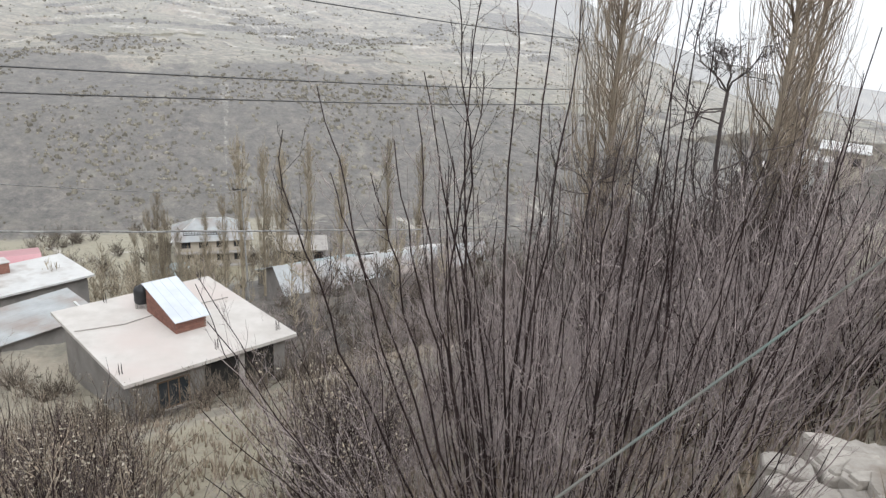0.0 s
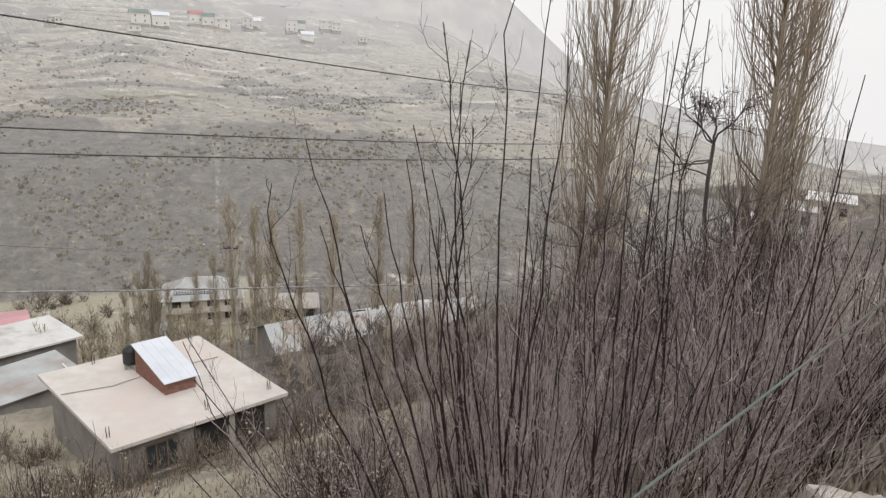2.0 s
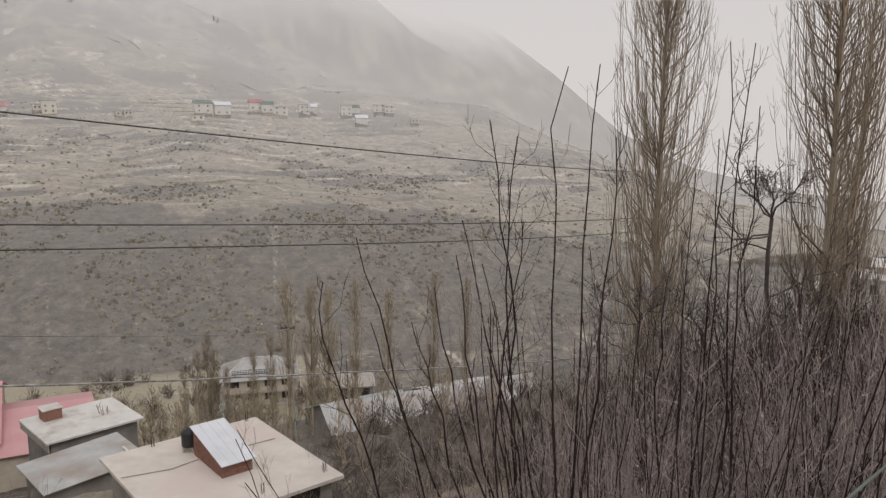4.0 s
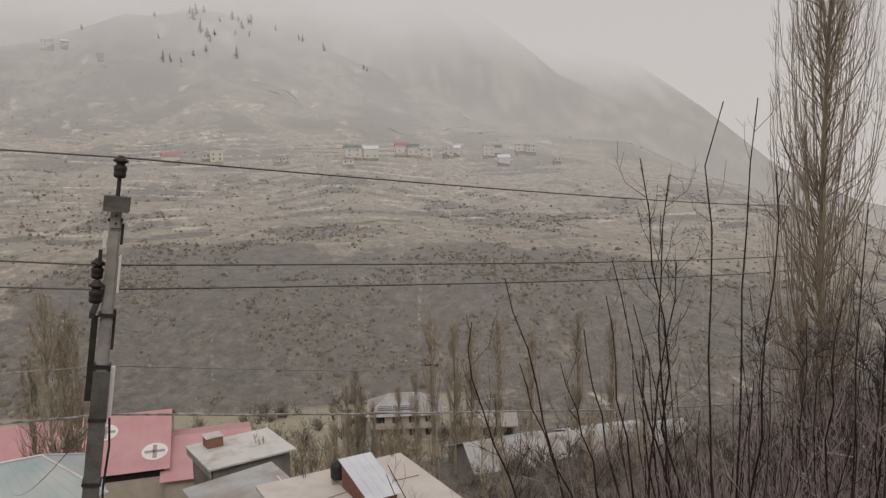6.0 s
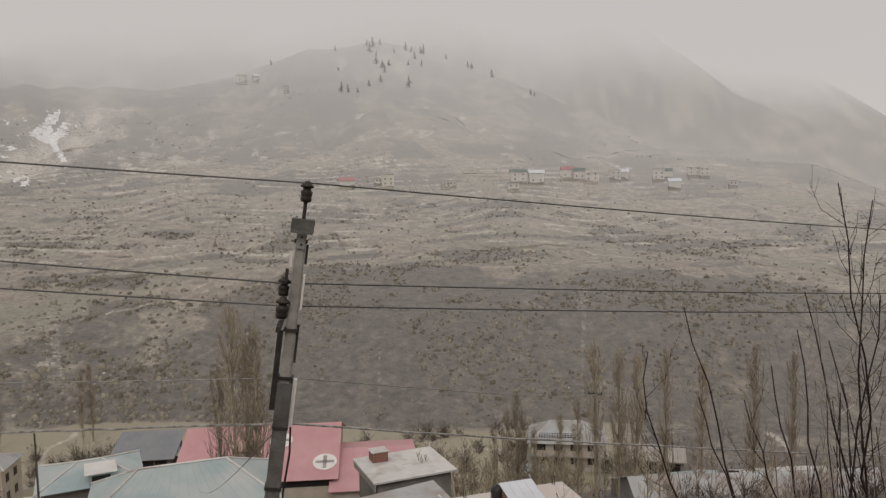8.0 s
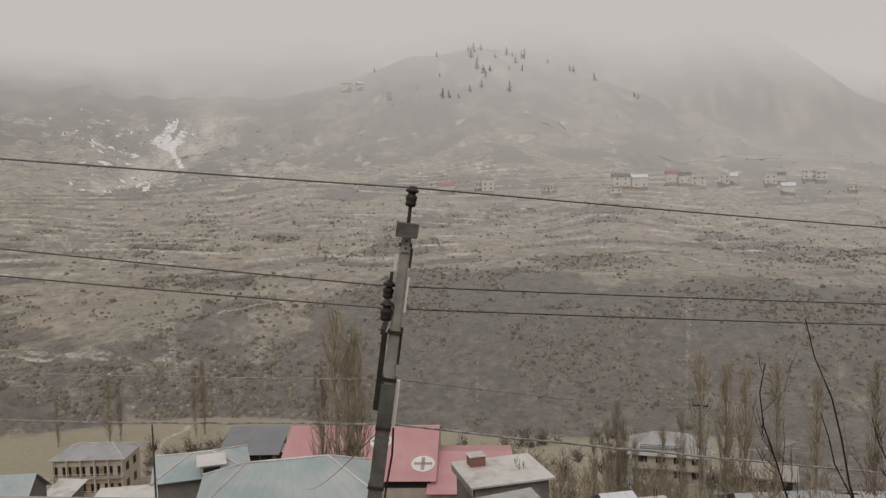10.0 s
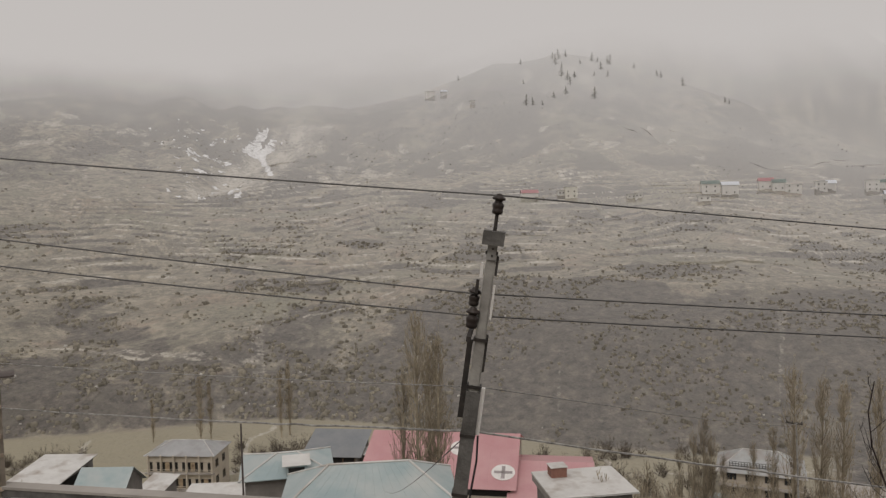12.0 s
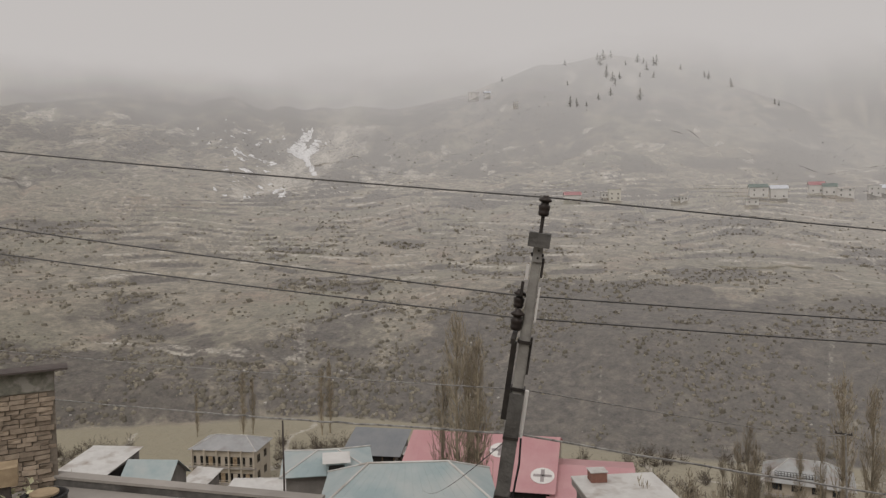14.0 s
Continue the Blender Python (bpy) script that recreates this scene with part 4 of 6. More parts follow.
# smaller village houses
for n, yaw, wide, deep, base, eave, kind, rise, wm, rm, label in (
        ((-93.0, 47.6), 128, 6.0, 7, -1, 3.3, "gable", 2.6, M_PLASTER, M_BLUETIN, "low house with a faded blue tin gable roof"),
        ((-101.0, 58.0), 118, 3.4, 4, -6, -1.1, "shed", 0.9, M_PLASTER, M_PALETIN, "small hut with a bent pale tin roof"),
        ((-80.0, 54.5), 132, 5.5, 6, -1, 3.4, "flat", 0, M_PLASTER, M_PALETIN, "low flat-roofed house with pale sheets"),
        ((-72.0, 50.0), 135, 5.5, 5, 2, 6.4, "shed", 0.5, M_PLASTER, M_PALETIN, "low shed with pale rusted sheets"),
        ((-60.5, 45.0), 138, 4.5, 5, 6, 10.8, "shed", 0.4, M_PLASTER, M_PALETIN, "small shed with white sheets"),
        ((-43.6, 129.4), 110, 5.5, 5, -17, -13.9, "shed", 0.8, M_BLUETIN, M_BLUETIN, "small blue tin hut below the balcony house"),
        ((-20.0, 138.0), 100, 9.0, 8, -17, -10.5, "flat", 0, M_PLASTER, M_CONCRETE, "grey two-storey house with an open top floor"),
        ((-10.0, 112.0), 125, 14.0, 9, -10, -4.5, "gable", 1.6, M_PLASTER, M_BLUETIN, "long house with a faded blue tin roof"),
        ((4.0, 118.0), 120, 12.0, 9, -10, -4.0, "gable", 1.6, M_PLASTER, M_PALETIN, "long house with a pale tin roof"),
        ((54.5, 104.5), 60, 5.5, 7, 14, 18.5, "flat", 0, M_WHITE, M_PALETIN, "white house with a flat roof on the far slope"),
        ((60.5, 106.0), 62, 6.0, 7, 15, 19.6, "flat", 0, M_CREAM, M_PALETIN, "cream house with a flat roof on the far slope"),
        ((50.5, 108.0), 58, 3.5, 4, 13.5, 16.2, "flat", 0, M_WHITE, M_PALETIN, "low white outbuilding on the far slope")):
    h = building("village_house", n, yaw, wide, deep, base, eave, kind, label, wm, rm, rise=rise)
    top = eave - base
    for k in range(int(wide / 2.2)):
        window(h, "y", 0.6 + k * 2.2, top - 1.9, 1.1, 1.2, bars=1)
# open top floor drawn as panels of painted shade
for k in range(4):
    part("opening", boxes((-0.02, 0.02, 0.5 + k * 2.1, 2.1 + k * 2.1, 4.0, 6.2)), M_DARK, bpy.data.objects["village_house.006"])


# ---- the far side: hamlet, conifers and scrub ----
def on_far_side(az, el, lo=215.0, hi=900.0):
    """The place on the far slope at a bearing (degrees right of ahead) and a height angle."""
    d = np.arange(lo, hi, 1.0)
    a = radians(az)
    z = cover_and_height(d * math.sin(a), d * math.cos(a))[0]
    hit = np.nonzero(np.degrees(np.arctan2(z - 40, d)) >= el)[0]
    k = hit[0] if len(hit) else len(d) - 1
    return float(d[k] * math.sin(a)), float(d[k] * math.cos(a)), float(z[k])


HAMLET = [(-32.7, -0.1, 12, 3.5, 0, "p"), (-29.7, -0.1, 9, 7, 1, "w"), (-30.4, 0.1, 5, 3, 0, "w"), (-20.0, 0.0, 12, 6, 2, "g"), (-18.7, -0.1, 11, 6, 1, "t"), (-20.4, -0.5, 8, 3, 0, "w"),
          (-16.4, 0.2, 10, 5, 1, "p"), (-15.6, 0.1, 9, 5, 1, "g"), (-14.7, -0.1, 11, 5, 1, "w"), (-13.0, 0.0, 8, 6, 1, "w"), (-12.4, 0.1, 6, 4, 0, "t"), (-10.0, -0.1, 9, 7, 1, "w"),
          (-9.4, 0.1, 8, 4, 0, "g"), (-8.9, -0.7, 9, 4, 0, "t"), (-7.6, 0.2, 10, 5, 1, "w"), (-6.9, 0.1, 8, 5, 1, "w"), (-25.4, -0.3, 6, 3, 0, "w"), (-5.0, -0.6, 6, 3, 0, "w"),
          (-39.9, 7.5, 12, 6, 1, "w"), (-38.9, 7.6, 7, 4, 0, "t"), (-36.8, 6.9, 5, 4, 0, "w"), (-24.9, -0.2, 5, 3, 0, "w")]
for az, el, wide, high, storeys, tone in HAMLET:
    wide *= 0.82
    x, y, z = on_far_side(az, el)
    yaw = math.degrees(math.atan2(y, x)) + 8
    roof = {"p": M_PINKTIN, "w": M_PALETIN, "g": M_GREENTIN, "t": M_TIN}[tone]
    wall = M_YELLOW if abs(az + 29.7) < 0.1 else M_LIMEWASH
    a = radians(yaw)
    n = (x + wide / 2 * math.sin(a), y - wide / 2 * math.cos(a))
    h = building("hamlet_house", n, yaw, wide, 7, z - 2.5, z + high, "flat" if tone == "w" else "gable", {"p": "far hamlet house with a faded red roof", "w": "far white hamlet house with a flat roof",
                 "g": "far hamlet house with a green tin roof", "t": "far hamlet house with a bright tin roof"}[tone], wall, roof, rise=1.8, group="hamlet houses")
    for st in range(storeys + (tone == "w")):
        bays = max(2, int(wide / 3.6))
        for k in range(bays):
            u = (k + 0.5) * wide / bays
            part("window", boxes((-0.05, 0.02, u - 0.42, u + 0.42, 3.5 + st * 2.7, 4.5 + st * 2.7)), M_DARK, h)


def scatter_scrub():
    """Low thorn bushes over the far slope, thick low down and along the terrace edges: squat uneven domes."""
    g = np.random.RandomState(31)
    n = 230000
    az, d = g.uniform(-78, 16, n), 170 + 580 * g.uniform(0, 1, n) ** 1.1
    x, y = d * np.sin(np.radians(az)), d * np.cos(np.radians(az))
    z, scrub, field, scree, snow, wild = cover_and_height(x, y)
    foot = np.interp(az, AZ, FOOT)
    keep = (g.uniform(0, 1, n) < (0.09 + 0.60 * np.clip(scrub, 0, 1)) * np.interp(d - foot, [230, 330], [1.0, 0.12]) * np.interp(az, [-42, -35], [1.0, 0.6])) & (d > foot) & (field < 0.2)
    keep &= fbm(x / 26, y / 26, 3) + 0.7 * fbm(x / 7, y / 7, 2) + g.uniform(-0.1, 0.1, n) > -0.03
    x, y, z = x[keep], y[keep], z[keep]
    k = len(x)
    size = 0.3 * np.exp(np.clip(g.normal(0.3, 0.5, k), -0.7, 1.25)) * np.interp(np.hypot(x, y), [200, 320, 600], [1.1, 1.15, 0.8]) * np.interp(np.degrees(np.arctan2(x, y)), [-44, -36], [1.0, 0.72])
    v = np.zeros((k, 13, 3))
    turn, tall = g.uniform(0, 2 * np.pi, k), size * g.uniform(0.6, 1.15, k)
    for b in range(6):
        a = turn + 2 * np.pi * b / 6
        r = size * g.uniform(0.75, 1.2, k)
        v[:, b, 0], v[:, b, 1], v[:, b, 2] = x + np.cos(a) * r, y + np.sin(a) * r, z - 0.25
        a, r = a + 0.5, size * g.uniform(0.55, 0.95, k)
        v[:, 6 + b, 0], v[:, 6 + b, 1], v[:, 6 + b, 2] = x + np.cos(a) * r, y + np.sin(a) * r, z + tall * g.uniform(0.45, 0.8, k)
    v[:, 12, 0], v[:, 12, 1], v[:, 12, 2] = x + g.uniform(-0.3, 0.3, k) * size, y + g.uniform(-0.3, 0.3, k) * size, z + tall
    base = (np.arange(k) * 13)[:, None, None]
    tri = [t for b in range(6) for t in ([b, (b + 1) % 6, 6 + b], [(b + 1) % 6, 6 + (b + 1) % 6, 6 + b], [6 + b, 6 + (b + 1) % 6, 12])]
    faces = (base + np.array(tri)[None]).reshape(-1, 3)
    me = bpy.data.meshes.new("scrub")
    me.from_pydata(v.reshape(-1, 3).tolist(), [], faces.tolist())
    me.polygons.foreach_set("use_smooth", np.ones(len(me.polygons), bool))
    me.update()
    me.materials.append(M_SCRUB)
    p = np.nonzero(g.uniform(0, 1, k) < 0.035)[0]
    w = v[p].copy()
    c = w[:, 12:13, :] * [1, 1, 0] + w[:, 0:1, :] * [0, 0, 1]
    w = c + (w - c) * g.uniform(0.3, 0.65, (len(p), 1, 1)) + np.stack([g.uniform(-3, 3, (len(p), 1)), g.uniform(-3, 3, (len(p), 1)), np.zeros((len(p), 1))], -1)
    w[:, :, 2] += (cover_and_height(w[:, 12, 0], w[:, 12, 1])[0] - c[:, 0, 2] - 0.15)[:, None]
    rock = bpy.data.meshes.new("boulders")
    rock.from_pydata(w.reshape(-1, 3).tolist(), [], ((np.arange(len(p)) * 13)[:, None, None] + np.array(tri)[None]).reshape(-1, 3).tolist())
    rock.update()
    rock.materials.append(M_ROCK)
    tagged(new("boulders", rock), "pale loose boulders on the far slope", "rock", kind="stuff")
    tagged(new("thorn_scrub", me), "low leafless thorn scrub on the far slope", "scrub", kind="stuff")


scatter_scrub()


def conifer_mesh():
    rnd = random.Random(8)
    tb = Tubes()
    tb.tube([Vector((0, 0, 0)), Vector((0, 0, 10))], 0.25, 0.03, 5)
    for k in range(46):
        z = 1.2 + 8.6 * k / 46
        a, reach = rnd.uniform(0, 6.28), (10.4 - z) * 0.46 * rnd.uniform(0.7, 1.1)
        e = Vector((math.cos(a) * reach, math.sin(a) * reach, z - 0.3))
        tb.tube([Vector((0, 0, z)), e * 0.6 + Vector((0, 0, z * 0.4 + 0.1)), e], 0.30, 0.05, 3)
    return tb.mesh("conifer")


# crowns carry the haze-paled foliage colour
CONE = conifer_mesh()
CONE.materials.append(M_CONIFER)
rnd = random.Random(12)
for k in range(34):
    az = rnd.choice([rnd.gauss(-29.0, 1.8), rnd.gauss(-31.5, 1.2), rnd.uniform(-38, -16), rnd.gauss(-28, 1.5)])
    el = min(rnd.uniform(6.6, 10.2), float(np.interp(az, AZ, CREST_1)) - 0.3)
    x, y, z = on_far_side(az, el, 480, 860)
    t = thing("conifer_tree", pose(x, y, z - 0.3, 0, 0, rnd.uniform(0, 360)) @ Matrix.Scale(rnd.uniform(0.5, 1.25), 4), "conifer on the far ridge, foliage colour paled to imitate mist", "tree", "conifers")
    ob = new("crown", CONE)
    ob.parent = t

# ---- the electric pole ----
pole_foot, pole_top = Vector((-5.22, 5.53, 33.4)), Vector((-4.46, 6.10, 39.70))
zc = (pole_top - pole_foot).normalized()
xc = (Vector((0.829, 0.558, 0)) - zc * zc.dot(Vector((0.829, 0.558, 0)))).normalized()
yc = zc.cross(xc)
LEN = (pole_top - pole_foot).length
PM = Matrix(((xc.x, yc.x, zc.x, pole_foot.x), (xc.y, yc.y, zc.y, pole_foot.y), (xc.z, yc.z, zc.z, pole_foot.z), (0, 0, 0, 1)))
POLE = thing("electric_pole", PM, "leaning cement electric pole with brown insulators and iron straps", "pole")
bm = bmesh.new()
for z0, z1, a, b in ((0, LEN, 0.078, 0.047),):
    v = [bm.verts.new((sx * r, sy * r, z)) for z, r in ((z0, a), (z1, b)) for sx, sy in ((-1, -1), (1, -1), (1, 1), (-1, 1))]
    for f in ((3, 2, 1, 0), (4, 5, 6, 7), (0, 1, 5, 4), (1, 2, 6, 5), (2, 3, 7, 6), (3, 0, 4, 7)):
        bm.faces.new([v[k] for k in f])
bmesh.ops.bevel(bm, geom=[e for e in bm.edges if abs(e.verts[0].co.z - e.verts[1].co.z) > 1], offset=0.014, segments=2, affect="EDGES")
part("shaft", bm, M_POLE, POLE)
# lower stretch of the pole in a darker colour
part("lower_sleeve", boxes((-0.07, 0.07, -0.07, 0.07, LEN - 4.2, LEN - 1.52)), M_SLEEVE, POLE, "dark box around the lower stretch of the shaft")


def insulator(x, y, z, s=1.0):
    rings = [(0.018, -0.04), (0.043, -0.035), (0.052, -0.02), (0.055, 0.0), (0.050, 0.008), (0.054, 0.03), (0.059, 0.062), (0.052, 0.07), (0.040, 0.078), (0.037, 0.096), (0.058, 0.104),
             (0.066, 0.112), (0.064, 0.124), (0.046, 0.138), (0.032, 0.146), (0.030, 0.16), (0.018, 0.165)]
    ob = part("insulator", lathe(bmesh.new(), [(r * s, h * s) for r, h in rings], 16), M_CERAMIC, POLE, "brown glazed pin insulator", smooth=True)
    ob.matrix_basis = pose(x, y, z)
    return ob


part("top_bracket", boxes((-0.105, 0.105, -0.16, -0.148, LEN - 0.065, LEN + 0.07), (-0.105, 0.105, -0.148, 0.16, LEN + 0.058, LEN + 0.07), (-0.105, 0.105, 0.148, 0.16, LEN - 0.065, LEN + 0.058)), M_SLEEVE, POLE, "steel channel bracket")
neck_plate = part("neck_plate", boxes((-0.042, 0.042, -0.075, -0.062, LEN - 0.21, LEN + 0.05)), M_STEEL, POLE, "pale drilled steel plate")
for z in (0.10, 0.17):
    part("bolt", lathe(bmesh.new(), [(0.011, 0), (0.011, 0.012), (0.006, 0.016)], 6), M_IRON, neck_plate).matrix_basis = pose(0.006, -0.075, LEN - z, 90)
part("top_pin", lathe(bmesh.new(), [(0.018, LEN + 0.07), (0.018, LEN + 0.3)], 8), M_IRON, POLE)
insulator(0.0, 0, LEN + 0.27)
insulator(-0.115, 0.05, LEN - 0.66, 0.95)
insulator(-0.105, -0.06, LEN - 0.86, 1.05)
part("cross_arm", boxes((-0.125, -0.085, -0.42, 0.35, LEN - 0.97, LEN - 0.92)), M_IRON, POLE)
for x0, x1, z0, z1, m, lab in ((-0.115, -0.085, 0.42, 0.56, M_IRON, ""), (-0.125, -0.072, 1.02, 1.80, M_IRON, "dark iron strap"), (0.052, 0.076, 0.17, 0.36, M_IRON, ""), (0.052, 0.076, 0.95, 1.32, M_IRON, "dark iron strap"),
                              (0.058, 0.078, 0.46, 0.80, M_SIGNWHITE, "pale strip"), (0.074, 0.112, 1.48, 1.95, M_SIGNWHITE, "pale strip"), (-0.09, -0.06, 0.25, 0.40, M_SIGNWHITE, "")):
    part("strap", boxes((x0, x1, -0.03, 0.02, LEN - z1, LEN - z0)), m, POLE, lab)
for z in (0.13, 0.99, 1.46, 1.95, 2.55):
    r = 0.053 + 0.008 * z
    part("clamp_band", boxes((-r - 0.008, r + 0.008, -r - 0.008, r + 0.008, LEN - z - 0.03, LEN - z)), M_IRON, POLE)
tb = Tubes()
tb.tube([Vector((0.1, -0.05, LEN - 1.95)), Vector((0.12, -0.06, LEN - 2.2)), Vector((0.10, -0.07, LEN - 2.6)), Vector((0.13, -0.06, LEN - 3.2)), Vector((0.12, -0.05, LEN - 4.4))], 0.011, 0.011, 6)
finish("service_cable", tb.mesh("service_cable"), M_PLASTICBLACK, POLE, "black service cable")


# ---- wires ----
def wire(a, b, sag, r, mat, label, kink=0.0, end=None):
    ob = tagged(new("power_line"), label, "cable", "wires on the pole")
    a, b = Vector(a), Vector(b)
    g = random.Random(int(b.x * 10))
    tb = Tubes()
    tb.tube([a.lerp(b, k / 40) - Vector((0, 0, sag * 4 * (k / 40) * (1 - k / 40) + g.uniform(-kink, kink) * (0 < k < 40))) for k in range(41)], r, end or r, 5)
    finish("conductor", tb.mesh("conductor"), mat, ob)
    return ob


TOP, ONE, TWO, MID, LOW = (-4.39, 6.15, 40.11), (-4.63, 5.98, 39.16), (-4.65, 5.97, 38.94), (-4.58, 6.0, 38.23), (-4.69, 5.93, 37.79)
# far ends and growing radii are set to fit the camera's view
for a, b, sag in ((TOP, (6.6, 32, 37.85), 0.10), (ONE, (7, 32, 36.0), 0.10), (TWO, (7, 32, 35.45), 0.12), (TOP, (-16, 3.8, 41.22), 0.03), (ONE, (-16, 3.8, 39.95), 0.03), (TWO, (-16, 3.8, 39.47), 0.03)):
    wire(a, b, sag, 0.0085, M_WIRE, "dark overhead conductor from the pole, laid and thickened to fit the camera's view", 0.0, 0.018 if b[0] > 0 else 0.014)
wire(MID, (-17, 4.4, 37.45), 0.05, 0.006, M_PALEWIRE, "thin pale service line")
wire(MID, (-23.6, 92.0, 13.75), 0.3, 0.006, M_PALEWIRE, "thin pale service line", 0.0, 0.028)
wire(LOW, (-17, 5.2, 36.35), 0.05, 0.0115, M_PALEWIRE, "twisted pale service cable", 0.008)
wire(LOW, (9.5, 30, 31.4), 0.25, 0.0115, M_PALEWIRE, "twisted pale service cable", 0.008, 0.02)
wire((-4.7, 5.9, 37.75), (-36, 37, 20.4), 0.4, 0.006, M_WIRE, "thin dark service cable to a house")

# slender pole among the houses
x, y = -48.95, 34.86
wp = thing("wooden_pole", Matrix.Translation((x, y, ground_at(x, y) - 0.3)), "slender dark wooden pole", "pole")
part("shaft", lathe(bmesh.new(), [(0.10, 0), (0.065, 23.3 - ground_at(x, y) + 0.3)], 8), M_DARKBARK, wp)


x, y = -23.2, 92.0
vp = thing("village_pole", Matrix.Translation((x, y, ground_at(x, y) - 0.3)) @ pose(0, 0, 0, 0, -2.0, 0), "slender grey pole with a short crossarm among the houses", "pole")
high = 13.9 - ground_at(x, y) + 0.3
part("shaft", lathe(bmesh.new(), [(0.14, 0), (0.09, high)], 8), M_POLE, vp)
part("crossarm", boxes((-1.1, 0.7, -0.06, 0.06, high - 0.25, high - 0.12)), M_IRON, vp)
for u in (-1.0, -0.4, 0.6):
    part("insulator", lathe(bmesh.new(), [(0.03, high - 0.12), (0.08, high - 0.06), (0.08, high + 0.02), (0.04, high + 0.1)], 8, (u, 0)), M_CERAMIC, vp)


# ---- trees ----
def poplar_parts(height, spread, seed, limbs, twigs, sides=3, twig_r=0.0045, limb_r=0.028, first=0.12, twig_len=0.9, trunk_r=0.0115):
    rnd = random.Random(seed)
    trunk, crown = Tubes(), Tubes()
    tr = bent(Vector((0, 0, 0)), Vector((rnd.uniform(-0.3, 0.3), 0, height)), rnd, 0.02, steps=12)
    trunk.tube(tr, trunk_r * height, 0.015, 7)
    for _ in range(limbs):
        u = first + (0.93 - first) * rnd.random() ** 0.9
        p, q = along(tr, u)
        a = rnd.uniform(0, 2 * math.pi)
        reach = spread * rnd.uniform(0.25, 1.0) * math.sin(math.pi * min(1, 0.30 + 0.68 * u)) ** 0.6
        length = height * rnd.uniform(0.14, 0.30) * (1.15 - 0.6 * u)
        side = Vector((math.cos(a), math.sin(a), 0))
        m = p + side * reach * 0.8 + Vector((0, 0, length * 0.35))
        e = p + side * reach + Vector((rnd.gauss(0, 0.1), rnd.gauss(0, 0.1), length))
        line = [p, p.lerp(m, 0.5) + side * reach * 0.14, m, m.lerp(e, 0.5) + side * 0.05, e]
        crown.tube(line, limb_r * (1.25 - u) + limb_r * 0.3, limb_r * 0.15, sides)
        twigs_on(crown, line, rnd, twigs, twig_len, twig_r, 0.15, 0.45, 3)
    return trunk, crown


def poplar(x, y, height, spread, seed, limbs, twigs, label, name="poplar_tree", mats=None, **kw):
    t = thing(name, Matrix.Translation((x, y, ground_at(x, y) - 0.2)), label, "tree", "poplars")
    trunk, crown = poplar_parts(height, spread, seed, limbs, twigs, **kw)
    a, b = mats or (M_POPLAR, M_POPTWIG)
    finish("trunk", trunk.mesh("trunk"), a, t)
    finish("crown", crown.mesh("crown"), b, t)
    return t


near_poplar = poplar(4.45, 19.5, 18.5, 1.4, 3, 300, 22, "tall bare tan poplar with upright limbs", limb_r=0.017, trunk_r=0.0065, twig_len=0.75)
poplar(8.4, 19.0, 19.5, 1.6, 4, 340, 22, "tall bare tan poplar with many upright limbs", limb_r=0.017, trunk_r=0.0065, twig_len=0.75)
poplar(10.6, 22.5, 15.0, 1.2, 5, 120, 14, "bare poplar behind the thicket")

far_kinds = [poplar(-25.5, 98.0, 11.5, 0.85, 40 + k, 90, 11, "slender bare poplar among the village houses", mats=(M_SAPLING, M_SAPLING), twig_r=0.010, limb_r=0.030, first=0.06, twig_len=0.8) for k in range(2)]
far_kinds[0].matrix_world = Matrix.Translation((-38.5, 104.0, ground_at(-38.5, 104.0) - 0.2))
far_kinds[1].matrix_world = Matrix.Translation((-37.0, 106.5, ground_at(-37.0, 106.5) - 0.2))
rnd = random.Random(77)
# bearing, distance, size of further poplars in the village
for az, d, s in ((-20.5, 104, 1.35), (-20.0, 108, 1.2), (-21.2, 110, 1.25), (-14.6, 98, 1.9), (-12.9, 100, 1.8), (-11.6, 104, 1.7), (-9.5, 112, 1.75), (-7.0, 114, 1.6), (-3.5, 112, 1.7), (-1, 118, 1.6), (-41.6, 66, 1.85), (-40.6, 67, 1.6), (-40.0, 66, 1.7),
                 (-42.6, 69, 1.45), (-57.3, 186, 1.35), (-56.6, 188, 1.2), (-51.6, 184, 1.4), (-51.0, 185, 1.5), (-60.5, 190, 0.9), (-15.9, 112, 1.3), (-17.2, 118, 1.2), (-34.5, 128, 1.0), (-33.6, 130, 0.9), (-22.2, 112, 1.1)):
    x, y = d * math.sin(radians(az)), d * math.cos(radians(az))
    copy_thing(far_kinds[rnd.randrange(2)], pose(x, y, ground_at(x, y) - 0.2, 0, 0, rnd.uniform(0, 360)) @ Matrix.Scale(s, 4))

sapling = poplar(-40.0, 92.0, 5.0, 0.8, 60, 20, 4, "leafless sapling in the village thicket", "sapling", (M_SAPLING, M_SAPLING), twig_r=0.024, limb_r=0.04, first=0.03, twig_len=0.7)
for az0, az1, d0, d1, count in ((-28, -16, 72, 128, 86), (-69.5, -63.5, 95, 165, 24), (-56, -47, 112, 150, 32), (-19, -1, 85, 135, 56), (-60, -56, 120, 138, 8), (-46, -40, 100, 118, 10), (-34, -24, 110, 150, 32)):
    for _ in range(count):
        az, d = radians(rnd.uniform(az0, az1)), rnd.uniform(d0, d1)
        x, y = d * math.sin(az), d * math.cos(az)
        copy_thing(sapling, pose(x, y, ground_at(x, y) - 0.2, 0, 0, rnd.uniform(0, 360)) @ Matrix.Scale(rnd.uniform(0.75, 1.6) * (0.85 if az < -0.7 else 1.0), 4))


